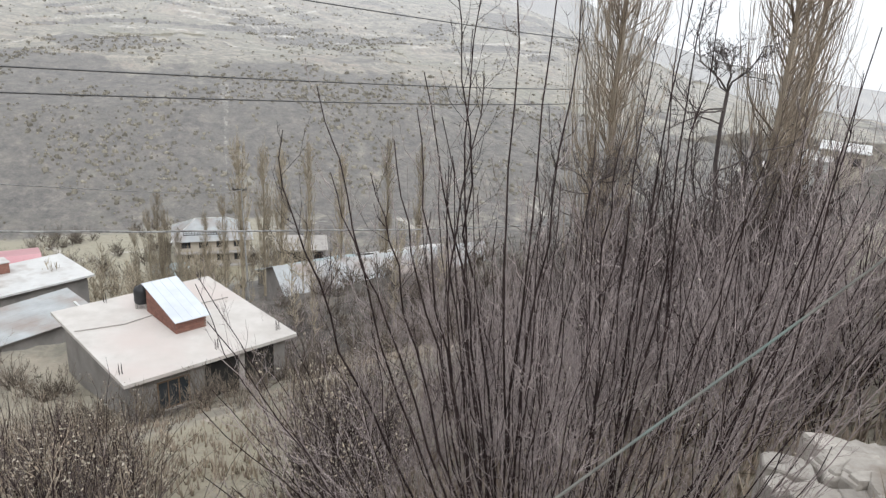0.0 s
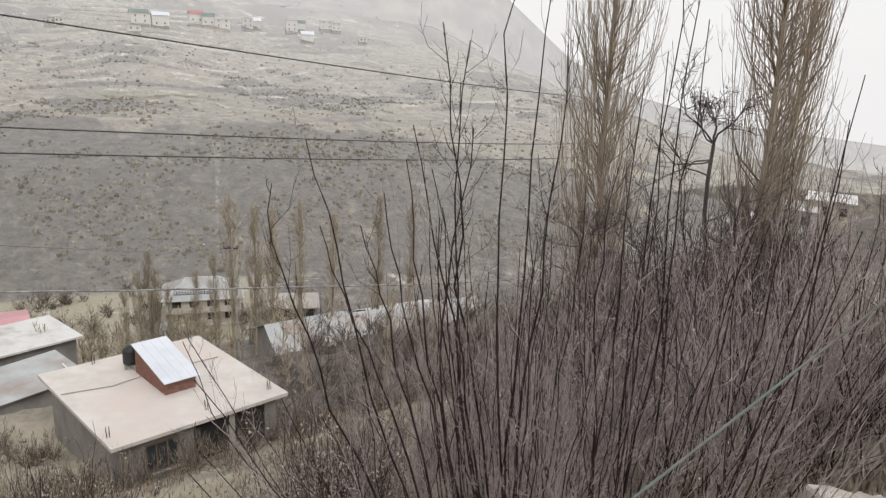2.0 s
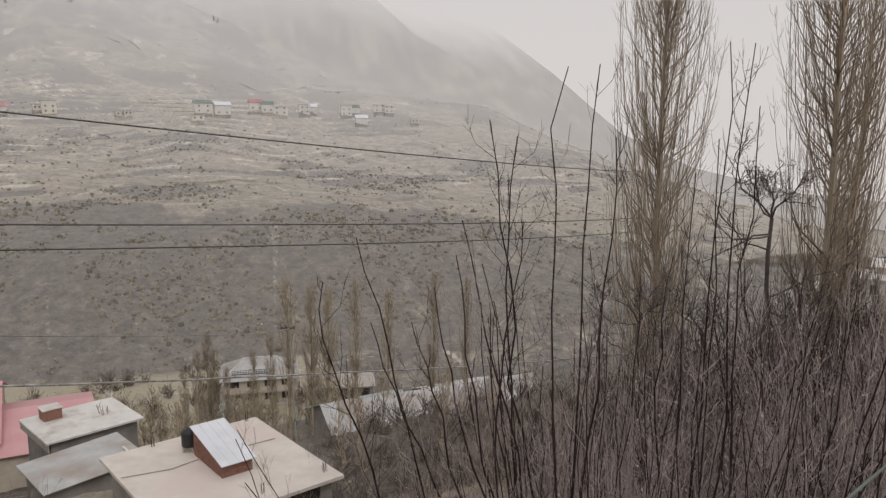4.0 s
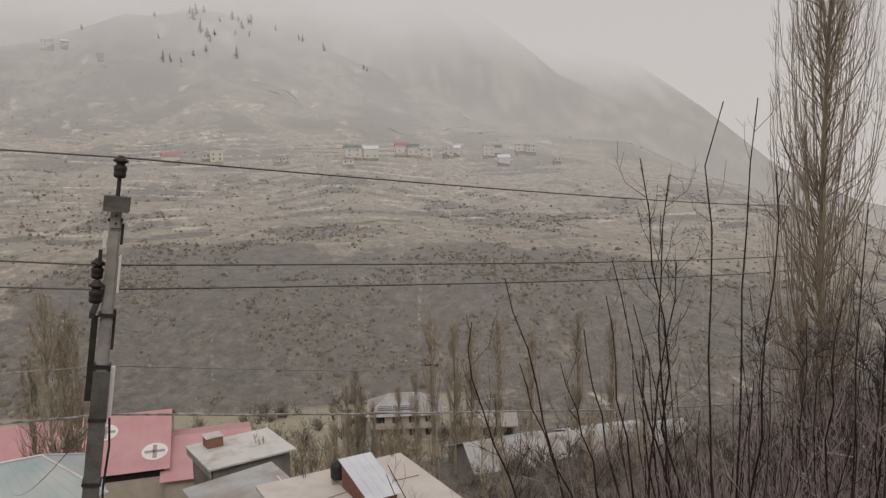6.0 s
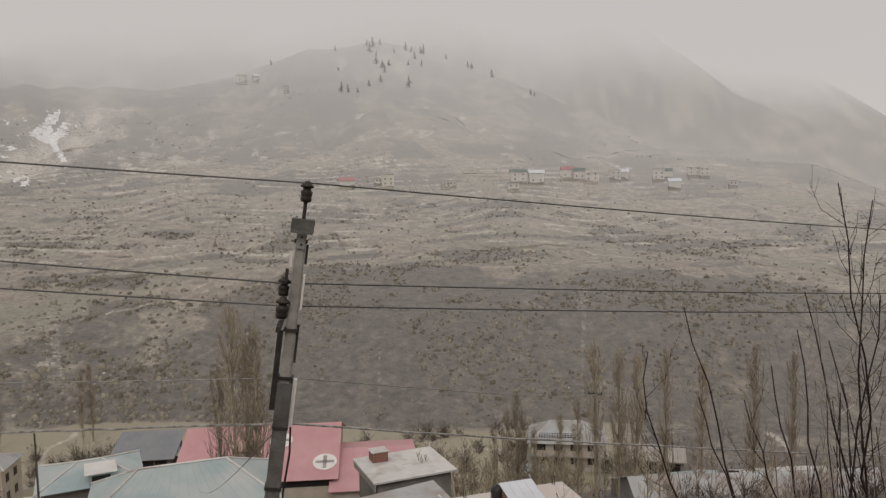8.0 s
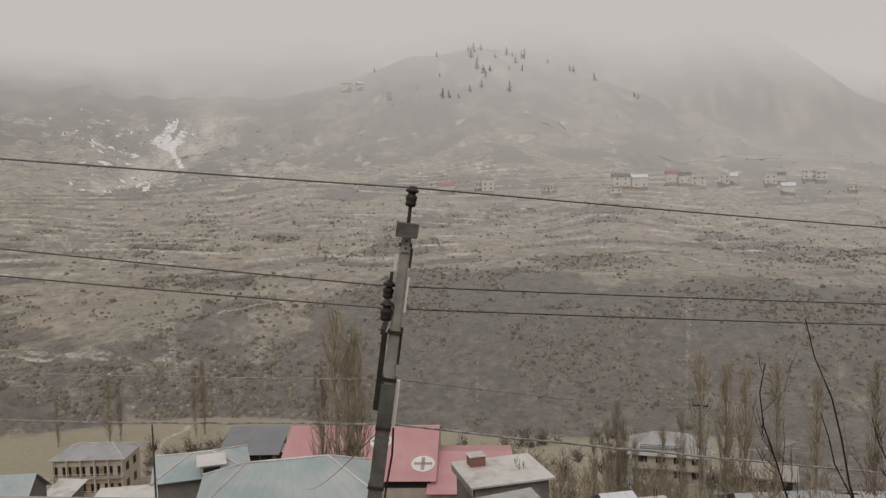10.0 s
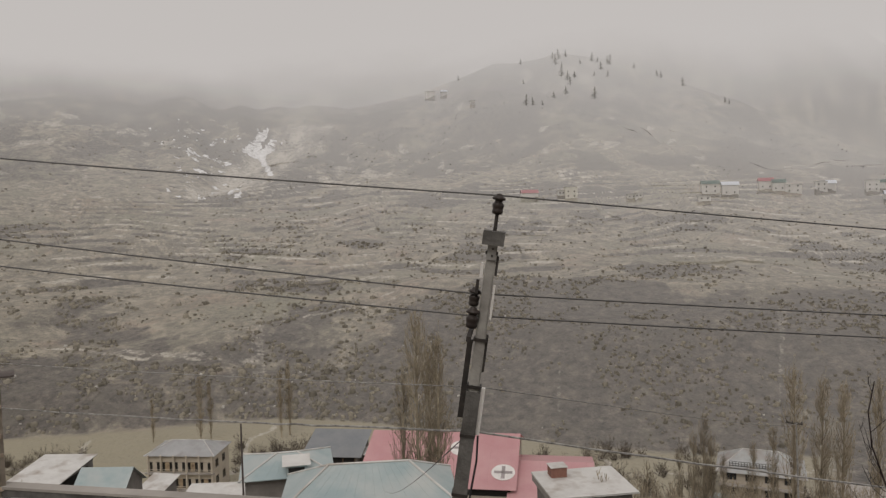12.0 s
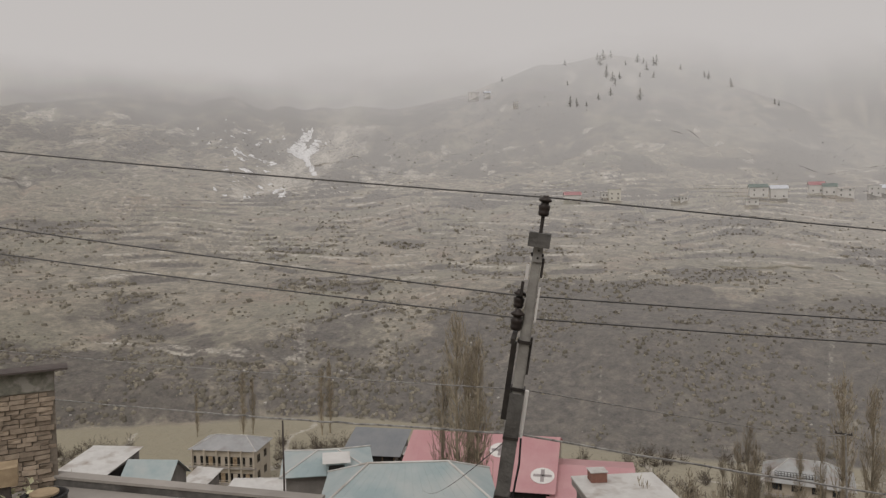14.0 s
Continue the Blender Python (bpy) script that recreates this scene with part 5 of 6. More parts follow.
def gnarled_tree(x, y, seed, scale, label):
    rnd = random.Random(seed)
    t = thing("gnarled_tree", Matrix.Translation((x, y, ground_at(x, y) - 0.2)), label, "tree")
    h = 38.3 - ground_at(x, y) + 0.2
    trunk, crown = Tubes(), Tubes()
    fork = Vector((-0.1, 0, h * scale))
    line = bent(Vector((0.35, 0.1, 0)), fork, rnd, 0.05, steps=9)
    trunk.tube(line, 0.065, 0.034, 7)

    def limb(p, way, length, r, depth):
        pts = [p]
        for k in range(5):
            way = (way + Vector((rnd.gauss(0, 0.33), rnd.gauss(0, 0.33), rnd.gauss(0.06, 0.26)))).normalized()
            pts.append(pts[-1] + way * length / 5)
        (trunk if depth == 0 else crown).tube(pts, r, r * 0.45, 5 if depth < 2 else 3)
        if depth == 3:
            crown.leaf(pts[-1], rnd.uniform(0.015, 0.035), rnd)
        if depth < 3:
            for _ in range(6 if depth < 2 else 4):
                q, w = along(pts, rnd.uniform(0.3, 1.0))
                limb(q, (w + Vector((rnd.gauss(0, 0.7), rnd.gauss(0, 0.7), rnd.gauss(0.15, 0.5)))).normalized(), length * rnd.uniform(0.35, 0.58), max(r * 0.5, 0.0034), depth + 1)
    for way, length, r in (((-0.75, 0.1, 0.85), 1.25, 0.021), ((-1.0, 0.2, 0.15), 1.0, 0.017), ((0.15, -0.1, 1), 1.0, 0.021), ((0.5, 0.3, 0.9), 0.8, 0.016), ((-0.3, -0.3, 1), 0.9, 0.015)):
        limb(fork, Vector(way).normalized(), length, r, 0)
    for k in range(13):
        q, w = along(line, rnd.uniform(0.35, 0.97))
        limb(q, Vector((rnd.choice((-1, 1)) * 0.9, rnd.gauss(0, 0.4), rnd.uniform(0, 0.5))).normalized(), rnd.uniform(1.0, 1.7), 0.018, 1)
    finish("trunk", trunk.mesh("trunk"), M_DARKBARK, t)
    finish("crown", crown.mesh("crown"), M_DARKBARK, t)


gnarled_tree(5.3, 14.02, 9, 1.0, "dark gnarled bare fruit tree with crooked limbs")
gnarled_tree(4.4, 14.6, 19, 0.62, "dark bare fruit tree among the thicket")
gnarled_tree(3.5, 16.2, 23, 0.66, "dark bare fruit tree with a tangled crown")
gnarled_tree(6.9, 15.4, 29, 0.55, "low dark bare fruit tree in the thicket")

# ---- bushes ----
# foot (x, y), lower bend (x, y, z), tip (x, y, z) of the tall stems
STEMS = [(-0.31, 4.01, -0.55, 3.96, 38.21, -0.79, 3.92, 39.21), (-0.11, 4.02, -0.34, 3.99, 38.21, -0.62, 3.95, 39.44), (0.48, 4.00, 0.23, 4.00, 38.22, -0.08, 4.00, 39.53),
         (0.45, 3.99, 0.31, 3.99, 38.23, 0.05, 4.00, 40.04), (0.12, 4.00, 0.14, 4.00, 38.22, 0.19, 4.00, 39.96), (0.49, 3.98, 0.47, 3.98, 38.24, 0.43, 3.98, 40.30),
         (0.46, 3.98, 0.50, 3.98, 38.25, 0.58, 3.96, 40.31), (0.53, 3.97, 0.58, 3.96, 38.26, 0.67, 3.95, 39.96), (-0.08, 4.01, 0.05, 4.00, 38.21, 0.23, 4.00, 39.53),
         (1.31, 4.31, 1.31, 4.31, 38.12, 1.30, 4.31, 40.45), (1.40, 4.28, 1.41, 4.28, 38.14, 1.42, 4.28, 40.44), (1.44, 4.27, 1.45, 4.27, 38.15, 1.46, 4.26, 40.12)]
STEMS_B = [(0.21, 4.02, -0.10, 4.00, 38.21, -0.34, 3.99, 38.99), (0.22, 4.01, -0.01, 4.00, 38.21, -0.22, 4.00, 39.17), (0.20, 4.01, 0.05, 4.00, 38.21, -0.11, 4.00, 39.35),
           (0.93, 4.41, 1.00, 4.39, 38.07, 1.09, 4.37, 39.30), (0.06, 4.03, -0.28, 3.99, 38.21, -0.55, 3.96, 38.99), (1.91, 3.96, 1.95, 3.94, 37.41, 2.12, 3.86, 39.88),
           (2.02, 3.91, 2.03, 3.90, 37.44, 2.09, 3.87, 39.66), (1.37, 4.18, 1.35, 4.19, 37.21, 1.25, 4.22, 39.95), (1.95, 3.95, 1.98, 3.93, 37.42, 2.07, 3.88, 39.17),
           (1.08, 4.27, 1.09, 4.26, 37.14, 1.15, 4.25, 39.77), (1.69, 4.07, 1.78, 4.02, 37.14, 2.22, 3.80, 39.11)]


def willow_bush():
    """The big bush: tall stems at their own places, and between them a fan of slighter ones."""
    rnd = random.Random(11)
    off = Vector((0.5, 4.1, ground_at(0.5, 4.1) - 0.1))
    t = thing("willow_bush", Matrix.Translation(off), "large bare bush with long dark red-brown stems", "bush", "bare bushes")
    rows = [(r, 0.0105, 20) for r in STEMS + STEMS_B]
    for _ in range(112):
        az, el, d = radians(rnd.uniform(-19, 37)), rnd.triangular(-38, -9, -30), rnd.uniform(3.6, 5.0)
        if az < 0:
            el -= 5
        tx, ty, tz = d * math.sin(az), d * math.cos(az), 40 + d * math.tan(radians(el))
        cx, cy = (0.72, 4.25) if az < radians(15) else (1.25, 4.3)
        bx, by = cx + rnd.gauss(0, 0.16), cy + rnd.gauss(0, 0.16)
        k = rnd.uniform(0.55, 0.72)
        rows.append(((bx, by, bx + (tx - bx) * k, by + (ty - by) * k, 35.2 + (tz - 35.2) * 0.5, tx, ty, tz), rnd.uniform(0.003, 0.0072), 15))
    for _ in range(34):
        az, el, d = radians(rnd.uniform(-3, 24)), rnd.triangular(-22, -8, -17), rnd.uniform(3.8, 5.2)
        tx, ty, tz = d * math.sin(az), d * math.cos(az), 40 + d * math.tan(radians(el))
        bx, by = (0.72 if az < radians(12) else 1.25) + rnd.gauss(0, 0.18), 4.28 + rnd.gauss(0, 0.16)
        rows.append(((bx, by, bx + (tx - bx) * 0.66, by + (ty - by) * 0.66, 35.2 + (tz - 35.2) * 0.5, tx, ty, tz), rnd.uniform(0.0047, 0.0066), 14))
    heads = Tubes()
    for (bx, by, lx, ly, lz, tx, ty, tz), r, count in rows:
        if r > 0.0102:
            cx, cy = (0.74, 4.25) if bx < 0.9 else (1.2, 4.28)
            bx, by = bx + (cx - bx) * 0.85, by + (cy - by) * 0.85
        foot = Vector((bx, by, ground_at(bx, by) - 0.1)) - off
        low, tip = Vector((lx, ly, lz)) - off, Vector((tx, ty, tz)) - off
        line = []
        drift = Vector((0, 0, 0))
        for k in range(15):
            u = k / 14
            v = 0.52
            p = foot.lerp(low, u / v) if u < v else low.lerp(tip, (u - v) / (1 - v))
            q = foot * (1 - u) ** 2 + low * 2 * u * (1 - u) + tip * u * u
            drift = drift * 0.7 + Vector((rnd.gauss(0, 0.019), rnd.gauss(0, 0.019), 0))
            line.append(p * 0.55 + q * 0.45 + drift * (0 < k < 14))
        tb = Tubes()
        tb.tube(line, r, 0.0026, 5)
        stem = finish("stem", tb.mesh("stem"), M_STEM if r > 0.0045 else M_TWIG, t)
        fine = Tubes()
        tips = []
        twigs_on(fine, line, rnd, count + 3, 0.5, 0.0020, 0.2, 0.62, 3, 3, tips)
        for q in tips:
            if rnd.random() < 0.09 and q.z < 2.6:
                heads.leaf(q, rnd.uniform(0.010, 0.024), rnd)
        me = fine.mesh("twig")
        tagged(finish("twig", me, M_STEM if r > 0.0102 and rnd.random() < 0.6 else M_TWIG, stem), kind="stuff")
    tagged(finish("seed_head", heads.mesh("seed_head"), M_SEED, t, "pale seed heads and other pale bits at the twig tips"), kind="stuff")
    return t


willow_bush()


def bush(name, x, y, stems, height, fan, seed, twigs, twig_len, label, stem_r=0.011, mats=None, group="bare bushes", seeds=0, second=1, twig_r=0.0036, head_mat=None, head=(0.015, 0.038)):
    rnd = random.Random(seed)
    t = thing(name, Matrix.Translation((x, y, ground_at(x, y) - 0.1)), label, "bush", group)
    main, fine, heads = Tubes(), Tubes(), Tubes()
    for _ in range(stems):
        a, lean = rnd.uniform(0, 2 * math.pi), abs(rnd.gauss(0, fan))
        h = height * rnd.uniform(0.45, 1.0)
        foot = Vector((rnd.gauss(0, 0.25), rnd.gauss(0, 0.25), 0))
        tip = foot + Vector((math.cos(a) * math.sin(lean), math.sin(a) * math.sin(lean), math.cos(lean))) * h
        line = bent(foot, tip, rnd, 0.10, 0.05, 7)
        main.tube(line, stem_r * rnd.uniform(0.6, 1.15) * h / height, 0.002, 4)
        tips = []
        twigs_on(fine, line, rnd, twigs, twig_len, twig_r, 0.15, 0.6, 3, second, tips)
        for p in tips:
            if rnd.random() < seeds:
                heads.leaf(p, rnd.uniform(*head), rnd)
    a, b = mats or (M_STEM, M_TWIG)
    tagged(finish("stem", main.mesh("stem"), a, t), kind="stuff")
    tagged(finish("twig", fine.mesh("twig"), b, t), kind="stuff")
    if heads.f:
        tagged(finish("seed_head", heads.mesh("seed_head"), head_mat or M_SEED, t, "pale seed heads and other pale bits at the twig tips"), kind="stuff")
    return t


# bare bushes get added pale specks at the tips, the dry shrub seed heads
kinds = [bush("bare_bush", 1.6, 6.9, 24, 3.0, 0.62, 21, 11, 0.65, "dense bare bush with purplish-brown stems", seeds=0.12),
         bush("bare_bush", 3.4, 6.9, 24, 3.4, 0.55, 22, 11, 0.75, "dense bare bush with grey-brown twigs", mats=(M_TWIG, M_TWIG), seeds=0.12),
         bush("dry_shrub", -4.6, 8.8, 17, 2.1, 0.5, 23, 8, 0.5, "dry shrub with pale seed heads", mats=(M_STEM, M_DRYTWIG), seeds=0.35)]
tall_kind = bush("tall_thicket", 5.2, 16.0, 34, 5.6, 0.26, 25, 17, 0.85, "tall dark leafless thicket below the poplars, shade put into its twig colour", stem_r=0.02, mats=(M_STEM, M_DARKTWIG), seeds=0.05, second=2, twig_r=0.0055)
leafy_kind = bush("leafy_shrub", -4.9, 8.6, 20, 2.3, 0.42, 27, 12, 0.5, "grey-brown shrub with withered olive leaves", mats=(M_STEM, M_DARKTWIG), seeds=0.6, second=2, head_mat=M_LEAF, head=(0.018, 0.044))
rnd = random.Random(51)
for k in range(30):
    a, d = radians(rnd.uniform(4, 27)), rnd.uniform(13.5, 23)
    x, y = d * math.sin(a), d * math.cos(a)
    copy_thing(tall_kind, pose(x, y, ground_at(x, y) - 0.1, 0, 0, rnd.uniform(0, 360)) @ Matrix.Scale(rnd.uniform(0.75, 1.1) * (0.7 if a < radians(9) else 1.0), 4))
for lo, hi, d0, d1, count in ((-38, -25, 6.5, 17, 36), (-9, -2, 7.0, 13.0, 16)):
    for k in range(count):
        a, d = radians(rnd.uniform(lo, hi)), rnd.uniform(d0, d1)
        x, y = d * math.sin(a), d * math.cos(a)
        copy_thing(leafy_kind, pose(x, y, ground_at(x, y) - 0.1, 0, 0, rnd.uniform(0, 360)) @ Matrix.Scale(rnd.uniform(0.7, 1.25), 4))
rnd = random.Random(5)
for k in range(58):
    a, d = rnd.uniform(-6, 38), rnd.uniform(7.6, 17.5)
    x, y = d * math.sin(radians(a)), d * math.cos(radians(a))
    s = rnd.uniform(0.8, 1.15) * (0.8 if a < 6 else 1.2)
    copy_thing(kinds[k % 2], pose(x, y, ground_at(x, y) - 0.1, 0, 0, rnd.uniform(0, 360)) @ Matrix.Scale(s, 4))
for k in range(14):
    a, d = radians(rnd.uniform(10, 40)), rnd.uniform(9, 19)
    x, y = d * math.sin(a), d * math.cos(a)
    copy_thing(kinds[0], pose(x, y, ground_at(x, y) - 0.1, 0, 0, rnd.uniform(0, 360)) @ Matrix.Scale(rnd.uniform(1.0, 1.5), 4))
for k in range(34):
    a, d = radians(rnd.uniform(-13, 5)), rnd.uniform(36, 62)
    x, y = d * math.sin(a), d * math.cos(a)
    copy_thing(kinds[1], pose(x, y, ground_at(x, y) - 0.1, 0, 0, rnd.uniform(0, 360)) @ Matrix.Scale(rnd.uniform(0.8, 1.3), 4))
for k in range(54):
    a, d = radians(rnd.uniform(-40, -26.5)), rnd.uniform(16, 44)
    x, y = d * math.sin(a), d * math.cos(a)
    copy_thing(kinds[2], pose(x, y, ground_at(x, y) - 0.1, 0, 0, rnd.uniform(0, 360)) @ Matrix.Scale(rnd.uniform(1.1, 1.7), 4))
for k in range(46):
    a, d = radians(rnd.uniform(-17, 3)), rnd.uniform(41, 78)
    x, y = d * math.sin(a), d * math.cos(a)
    copy_thing(sapling, pose(x, y, ground_at(x, y) - 0.1, 0, 0, rnd.uniform(0, 360)) @ Matrix.Scale(rnd.uniform(0.5, 0.9), 4))
brush = bush("brush_clump", -66.0, 124.0, 13, 3.2, 0.5, 29, 7, 1.0, "grey-brown leafless brush clump among the houses", stem_r=0.04, mats=(M_BRUSH, M_BRUSH), twig_r=0.022, second=0, group="brush clumps")
for az0, az1, d0, d1, count, big in ((-42, -30, 136, 158, 44, 1.3), (-50, -43, 138, 154, 26, 1.2), (-30, -8, 134, 160, 66, 1.4), (-69, -60, 138, 160, 18, 1.1), (-24, 4, 84, 118, 24, 1.0), (-16, 6, 44, 84, 50, 0.7)):
    for _ in range(count):
        a, d = radians(rnd.uniform(az0, az1)), rnd.uniform(d0, d1)
        x, y = d * math.sin(a), d * math.cos(a)
        copy_thing(brush, pose(x, y, ground_at(x, y) - 0.2, 0, 0, rnd.uniform(0, 360)) @ Matrix.Scale(big * rnd.uniform(0.6, 1.2), 4))


def joined_brush(source, rows):
    """More of the same brush, too many to count, as one thicket."""
    g = random.Random(63)
    bases = []
    for child in source.children:
        co = np.zeros(len(child.data.vertices) * 3)
        child.data.vertices.foreach_get("co", co)
        bases.append((co.reshape(-1, 3), [tuple(q.vertices) for q in child.data.polygons]))
    verts, faces, start = [], [], 0
    for az0, az1, d0, d1, count, big in rows:
        for _ in range(count):
            a, d = radians(g.uniform(az0, az1)), g.uniform(d0, d1)
            x, y = d * math.sin(a), d * math.cos(a)
            m = np.array(pose(x, y, ground_at(x, y) - 0.2, 0, 0, g.uniform(0, 360)) @ Matrix.Scale(big * g.uniform(0.6, 1.2), 4))
            for co, polys in bases:
                verts.append(co @ m[:3, :3].T + m[:3, 3])
                faces.extend(tuple(v + start for v in q) for q in polys)
                start += len(co)
    me = bpy.data.meshes.new("brush_thicket")
    me.from_pydata(np.concatenate(verts).tolist(), [], faces)
    me.update()
    me.materials.append(M_BRUSH)
    tagged(new("brush_thicket", me), "grey-brown leafless brush on the slope and round the fields", "brush", kind="stuff")


joined_brush(brush, ((-55.2, -48, 150, 178, 84, 1.2), (-70.5, -65, 158, 190, 54, 1.2), (-33, -18, 146, 170, 40, 1.2), (-14, 5, 56, 73, 60, 1.0), (-12, 8, 34, 58, 90, 0.9)))
for k in range(34):
    u, out = rnd.uniform(-1.0, 9.5), rnd.uniform(0.9, 3.4)
    x, y = (-13.3 + 0.731 * u + 0.682 * out, 30.8 + 0.682 * u - 0.731 * out) if k % 2 else (-13.3 - 0.682 * u - 0.731 * out, 30.8 + 0.731 * u - 0.682 * out)
    copy_thing(brush, pose(x, y, ground_at(x, y) - 0.1, 0, 0, rnd.uniform(0, 360)) @ Matrix.Scale(rnd.uniform(0.5, 0.85), 4))
for k in range(46):
    a, d = radians(rnd.uniform(-39, -24)), rnd.uniform(6.0, 22)
    x, y = d * math.sin(a), d * math.cos(a)
    copy_thing(kinds[2], pose(x, y, ground_at(x, y) - 0.1, 0, 0, rnd.uniform(0, 360)) @ Matrix.Scale(rnd.uniform(0.9, 1.5), 4))
for k in range(60):
    a, d = radians(rnd.uniform(-25, -3)), rnd.uniform(9.0, 31)
    if a < radians(-10.5) and 8.0 < d < 27.0:
        continue
    x, y = d * math.sin(a), d * math.cos(a)
    copy_thing(kinds[2], pose(x, y, ground_at(x, y) - 0.1, 0, 0, rnd.uniform(0, 360)) @ Matrix.Scale(0.9, 4))


def scatter_grass():
    """Dry tufts on the near slope."""
    g = np.random.RandomState(41)
    n = 16000
    az, d = np.radians(g.uniform(-40, 40, n)), 4.0 + 30 * g.uniform(0, 1, n) ** 1.5
    x, y = d * np.sin(az), d * np.cos(az)
    z = cover_and_height(x, y)[0]
    keep = (fbm(x / 2, y / 2, 3) + g.uniform(-0.2, 0.2, n) > -0.05) & ~((x > -20) & (x < -6) & (y > 29))
    x, y, z = x[keep], y[keep], z[keep]
    k = len(x)
    v = np.zeros((k, 12, 3))
    for b in range(4):
        a, h = g.uniform(0, 2 * np.pi, k), g.uniform(0.12, 0.4, k)
        lean = g.uniform(0.1, 0.7, k) * h
        v[:, b * 3, 0], v[:, b * 3, 1] = x - np.sin(a) * 0.02, y + np.cos(a) * 0.02
        v[:, b * 3 + 1, 0], v[:, b * 3 + 1, 1] = x + np.sin(a) * 0.02, y - np.cos(a) * 0.02
        v[:, b * 3, 2] = v[:, b * 3 + 1, 2] = z - 0.03
        v[:, b * 3 + 2, 0], v[:, b * 3 + 2, 1], v[:, b * 3 + 2, 2] = x + np.cos(a) * lean, y + np.sin(a) * lean, z + h
    me = bpy.data.meshes.new("grass")
    me.from_pydata(v.reshape(-1, 3).tolist(), [], np.arange(k * 12).reshape(-1, 3).tolist())
    me.update()
    me.materials.append(M_DRYTWIG)
    tagged(new("dry_grass", me), "dry tan grass tufts on the slope", "grass", kind="stuff")


scatter_grass()

# ---- stone ledge, hose ----
rnd = random.Random(15)
ledge = thing("stone_ledge", Matrix.Translation((2.85, 4.2, 36.38)), "ledge of pale flat field stones beside the bush", "ledge")
for k in range(230):
    cx, cy = rnd.uniform(-0.5, 2.6), rnd.uniform(-0.8, 0.9)
    cx += cy * 0.5
    bm = bmesh.new()
    n, r = rnd.randint(5, 8), rnd.choice((0.07, 0.10, 0.14, 0.20, 0.24)) * rnd.uniform(0.85, 1.15)
    zt = 0.36 + rnd.uniform(0, 0.10) + 0.06 * cx - 0.12 * cy + 0.05 * math.sin(3.1 * cx + 1.3 * cy)
    tilt = rnd.uniform(-0.12, 0.12)
    low, mid, top = [], [], []
    for i in range(n):
        a = 2 * math.pi * i / n + rnd.uniform(-0.25, 0.25)
        q = r * rnd.uniform(0.65, 1.15)
        x, y = cx + q * math.cos(a) * 1.25, cy + q * math.sin(a)
        low.append(bm.verts.new((x, y, -0.6)))
        mid.append(bm.verts.new((x, y, zt - 0.02 + tilt * (x - cx) + rnd.uniform(-0.008, 0.008))))
        top.append(bm.verts.new((cx + (x - cx) * 0.94, cy + (y - cy) * 0.94, zt + tilt * (x - cx) + rnd.uniform(-0.006, 0.008))))
    for i in range(n):
        j = (i + 1) % n
        bm.faces.new((low[i], low[j], mid[j], mid[i]))
        bm.faces.new((mid[i], mid[j], top[j], top[i]))
    bm.faces.new(top)
    part("stone", bm, M_STONE, ledge)

hose = tagged(new("hose"), "grey-green hose stretched slantwise past the bush", "hose")
tb = Tubes()
a, b = Vector((-0.07, 2.055, 37.92)), Vector((3.093, 4.109, 39.139))
tb.tube([a.lerp(b, k / 30) for k in range(31)], 0.0062, 0.0072, 8)
finish("tube", tb.mesh("tube"), M_HOSE, hose)

# ---- the neighbour's brick building and roof ----
neighbour = thing("neighbour_roof", plan(-9.2, 6.9, 30.0, 0), "neighbour's flat cement roof with a low parapet", "roof")
e0, e1 = Vector((-13.6 + 9.2, 4.58 - 6.9)), Vector((-9.0 + 9.2, 7.0 - 6.9))
inward = Vector((0.466, -0.885))


def strip(p, q, w0, w1, z0, z1):
    bm = bmesh.new()
    c = [p + inward * w0, q + inward * w0, q + inward * w1, p + inward * w1]
    slab(bm, [(v.x, v.y, z1) for v in c], z1 - z0)
    return bm


part("slab", strip(e0, e1, 0.0, 3.6, 0, 5.58), M_CONCRETE, neighbour)
# parapet in two tones: dark band, pale strip on top
part("parapet", strip(e0, e1, -0.02, 0.16, 5.584, 5.70), M_SLEEVE, neighbour, "dark band of the parapet below its pale top")
part("coping", strip(e0, e1, -0.05, 0.18, 5.703, 5.745), M_CONCRETE, neighbour, "pale cement coping")
wall_b = thing("brick_shed", plan(-12.98, 4.76, 35.58, 249.5), "mud-brick shed with a thin overhanging roof slab", "shed")
part("core_wall", boxes((0.0, 3.2, -0.28, -0.02, -0.3, 1.90)), M_MORTAR, wall_b)
part("roof_slab", boxes((-0.2, 3.4, -0.30, 0.14, 1.90, 1.93)), M_DARKBARK, wall_b, "dark thin roof slab")
part("top_course", boxes((0.01, 3.2, -0.26, 0.005, 1.56, 1.90)), M_MOSSY, wall_b, "crumbling mossy cement band")
shapes = []
g = random.Random(3)
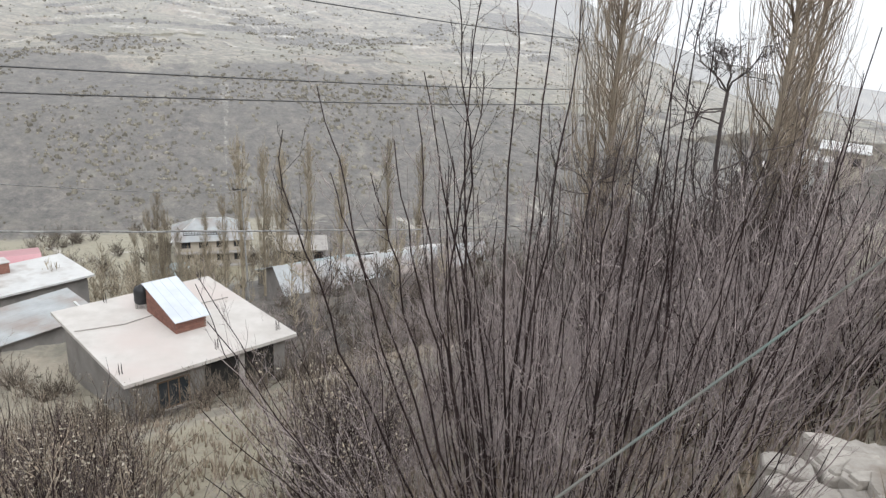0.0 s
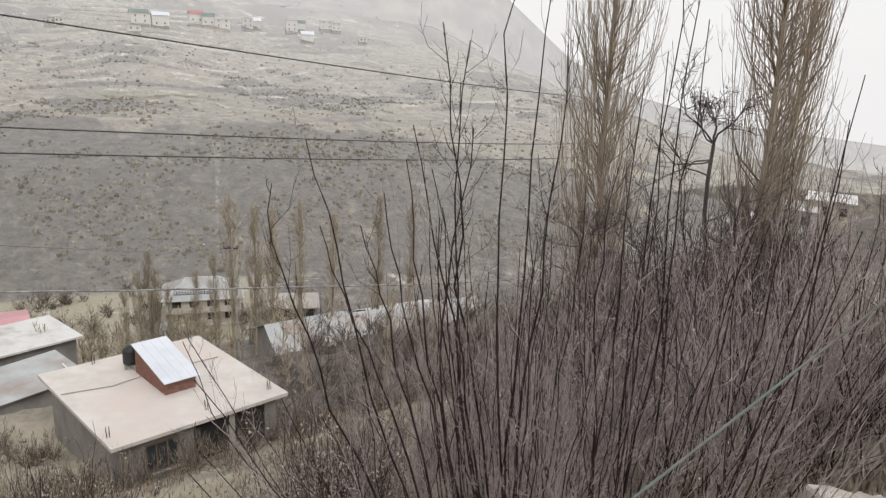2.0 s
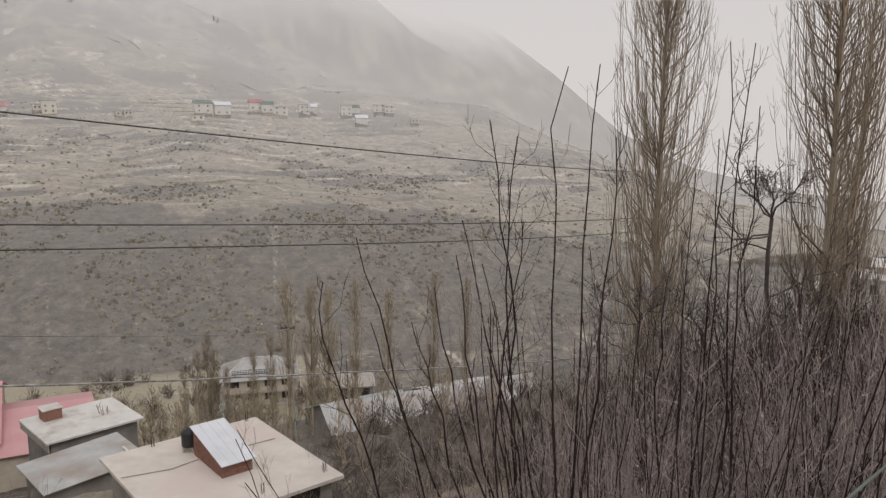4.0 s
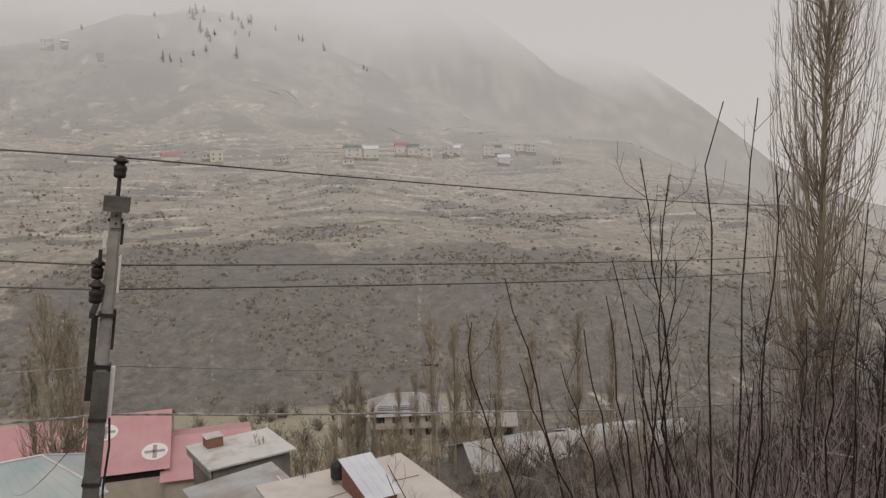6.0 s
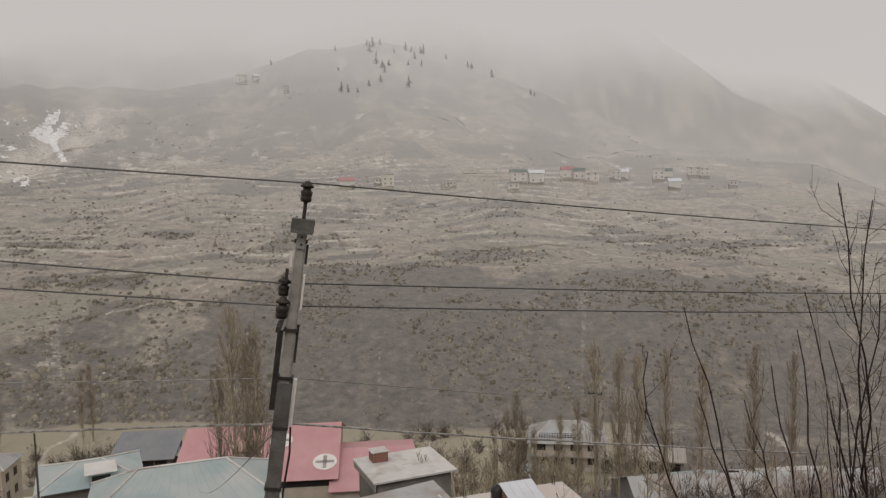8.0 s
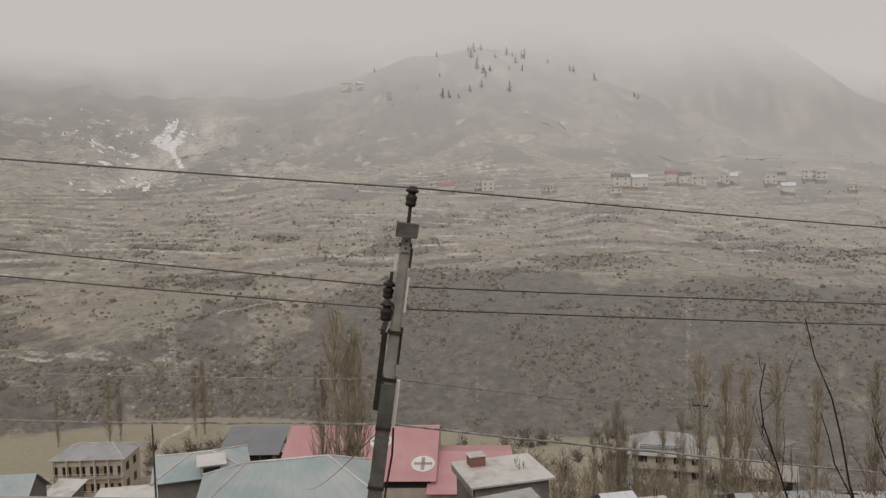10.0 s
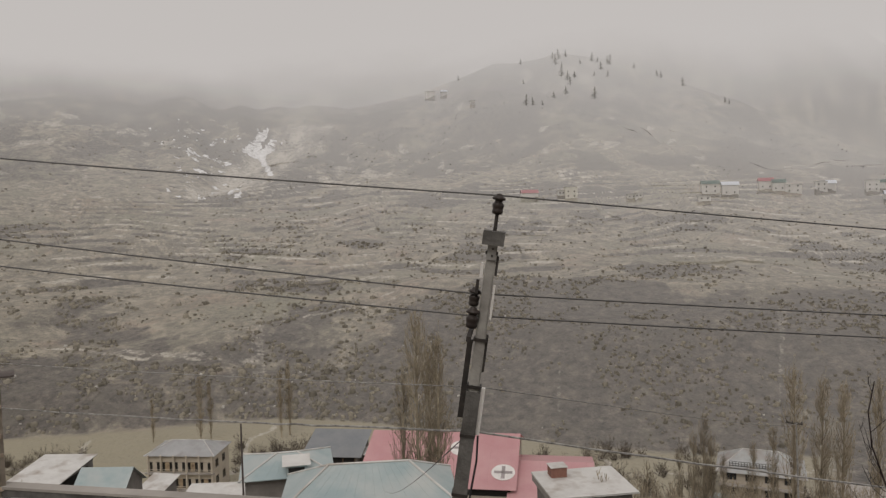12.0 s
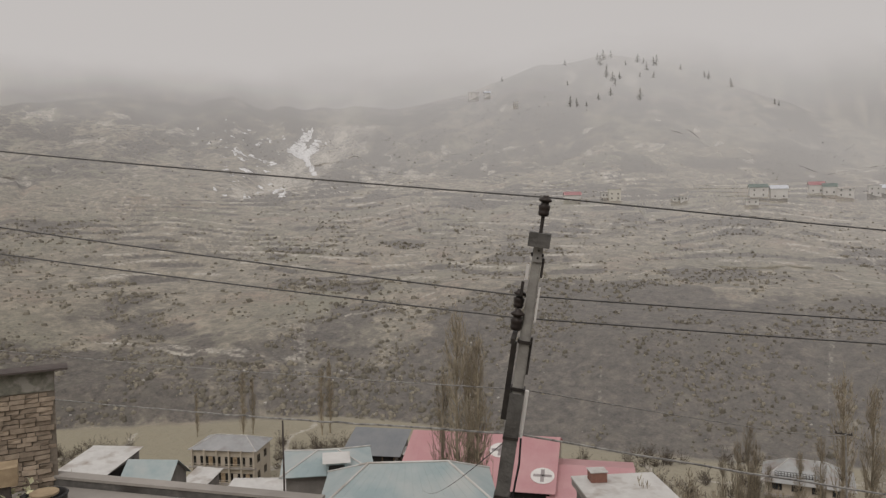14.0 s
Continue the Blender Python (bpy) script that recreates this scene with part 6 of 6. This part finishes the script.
for k in range(5):
    me = bpy.data.meshes.new("brick")
    ln = (0.2, 0.22, 0.18, 0.21, 0.11)[k]
    bm = boxes((0, ln, -0.05, 0.012, 0, 0.066))
    for v in bm.verts:
        v.co += Vector((g.uniform(-0.008, 0.008), g.uniform(-0.012, 0.012), g.uniform(-0.006, 0.006)))
    bm.to_mesh(me)
    bm.free()
    me.materials.append(M_MUDBRICK)
    shapes.append(me)
for row in range(20):
    u = g.uniform(0, 0.12)
    while u < 1.9:
        me = shapes[g.randrange(5)]
        ob = new("brick", me)
        ob.parent = wall_b
        ob.matrix_basis = pose(u, g.uniform(-0.022, 0.012), row * 0.077 + 0.01 + g.uniform(-0.005, 0.005), g.uniform(-4, 4), g.uniform(-3, 3), g.uniform(-4, 4))
        u += max(v.co.x for v in me.vertices) + g.uniform(0.004, 0.016)
beam = tagged(new("wooden_box"), "weathered wooden box on the roof by the brick shed", "box")
beam.matrix_world = plan(-12.62, 3.9, 35.58, 249.5)
part("board", boxes((-0.15, 0.5, 0.05, 0.45, 0.45, 0.72)), M_PALEWOOD, beam)
part("support", boxes((-0.05, 0.45, 0.1, 0.4, 0.0, 0.45)), M_DARKBARK, beam)
drum = thing("water_drum", plan(-11.9, 4.15, 35.58, 0), "dark cut-down drum on the roof", "drum")
part("drum_body", lathe(bmesh.new(), [(0.30, 0), (0.31, 0.1), (0.30, 0.14), (0.31, 0.28), (0.33, 0.3), (0.28, 0.31), (0.27, 0.1)], 22), M_PLASTICBLACK, drum, smooth=True)
part("lid", lathe(bmesh.new(), [(0.20, 0.31), (0.20, 0.34), (0.17, 0.35)], 18), M_PALEWOOD, drum, "pale wooden lid")
pot = thing("leafy_plant", plan(-12.15, 4.0, 35.58, 0), "clump of yellow-green leaves on the roof", "plant")
tb = Tubes()
for k in range(220):
    tb.leaf(Vector((g.gauss(0, 0.16), g.gauss(0, 0.16), abs(g.gauss(0.12, 0.1)))), g.uniform(0.06, 0.13), g)
tagged(finish("leaf", tb.mesh("leaf"), M_LEAFGREEN, pot), kind="stuff")
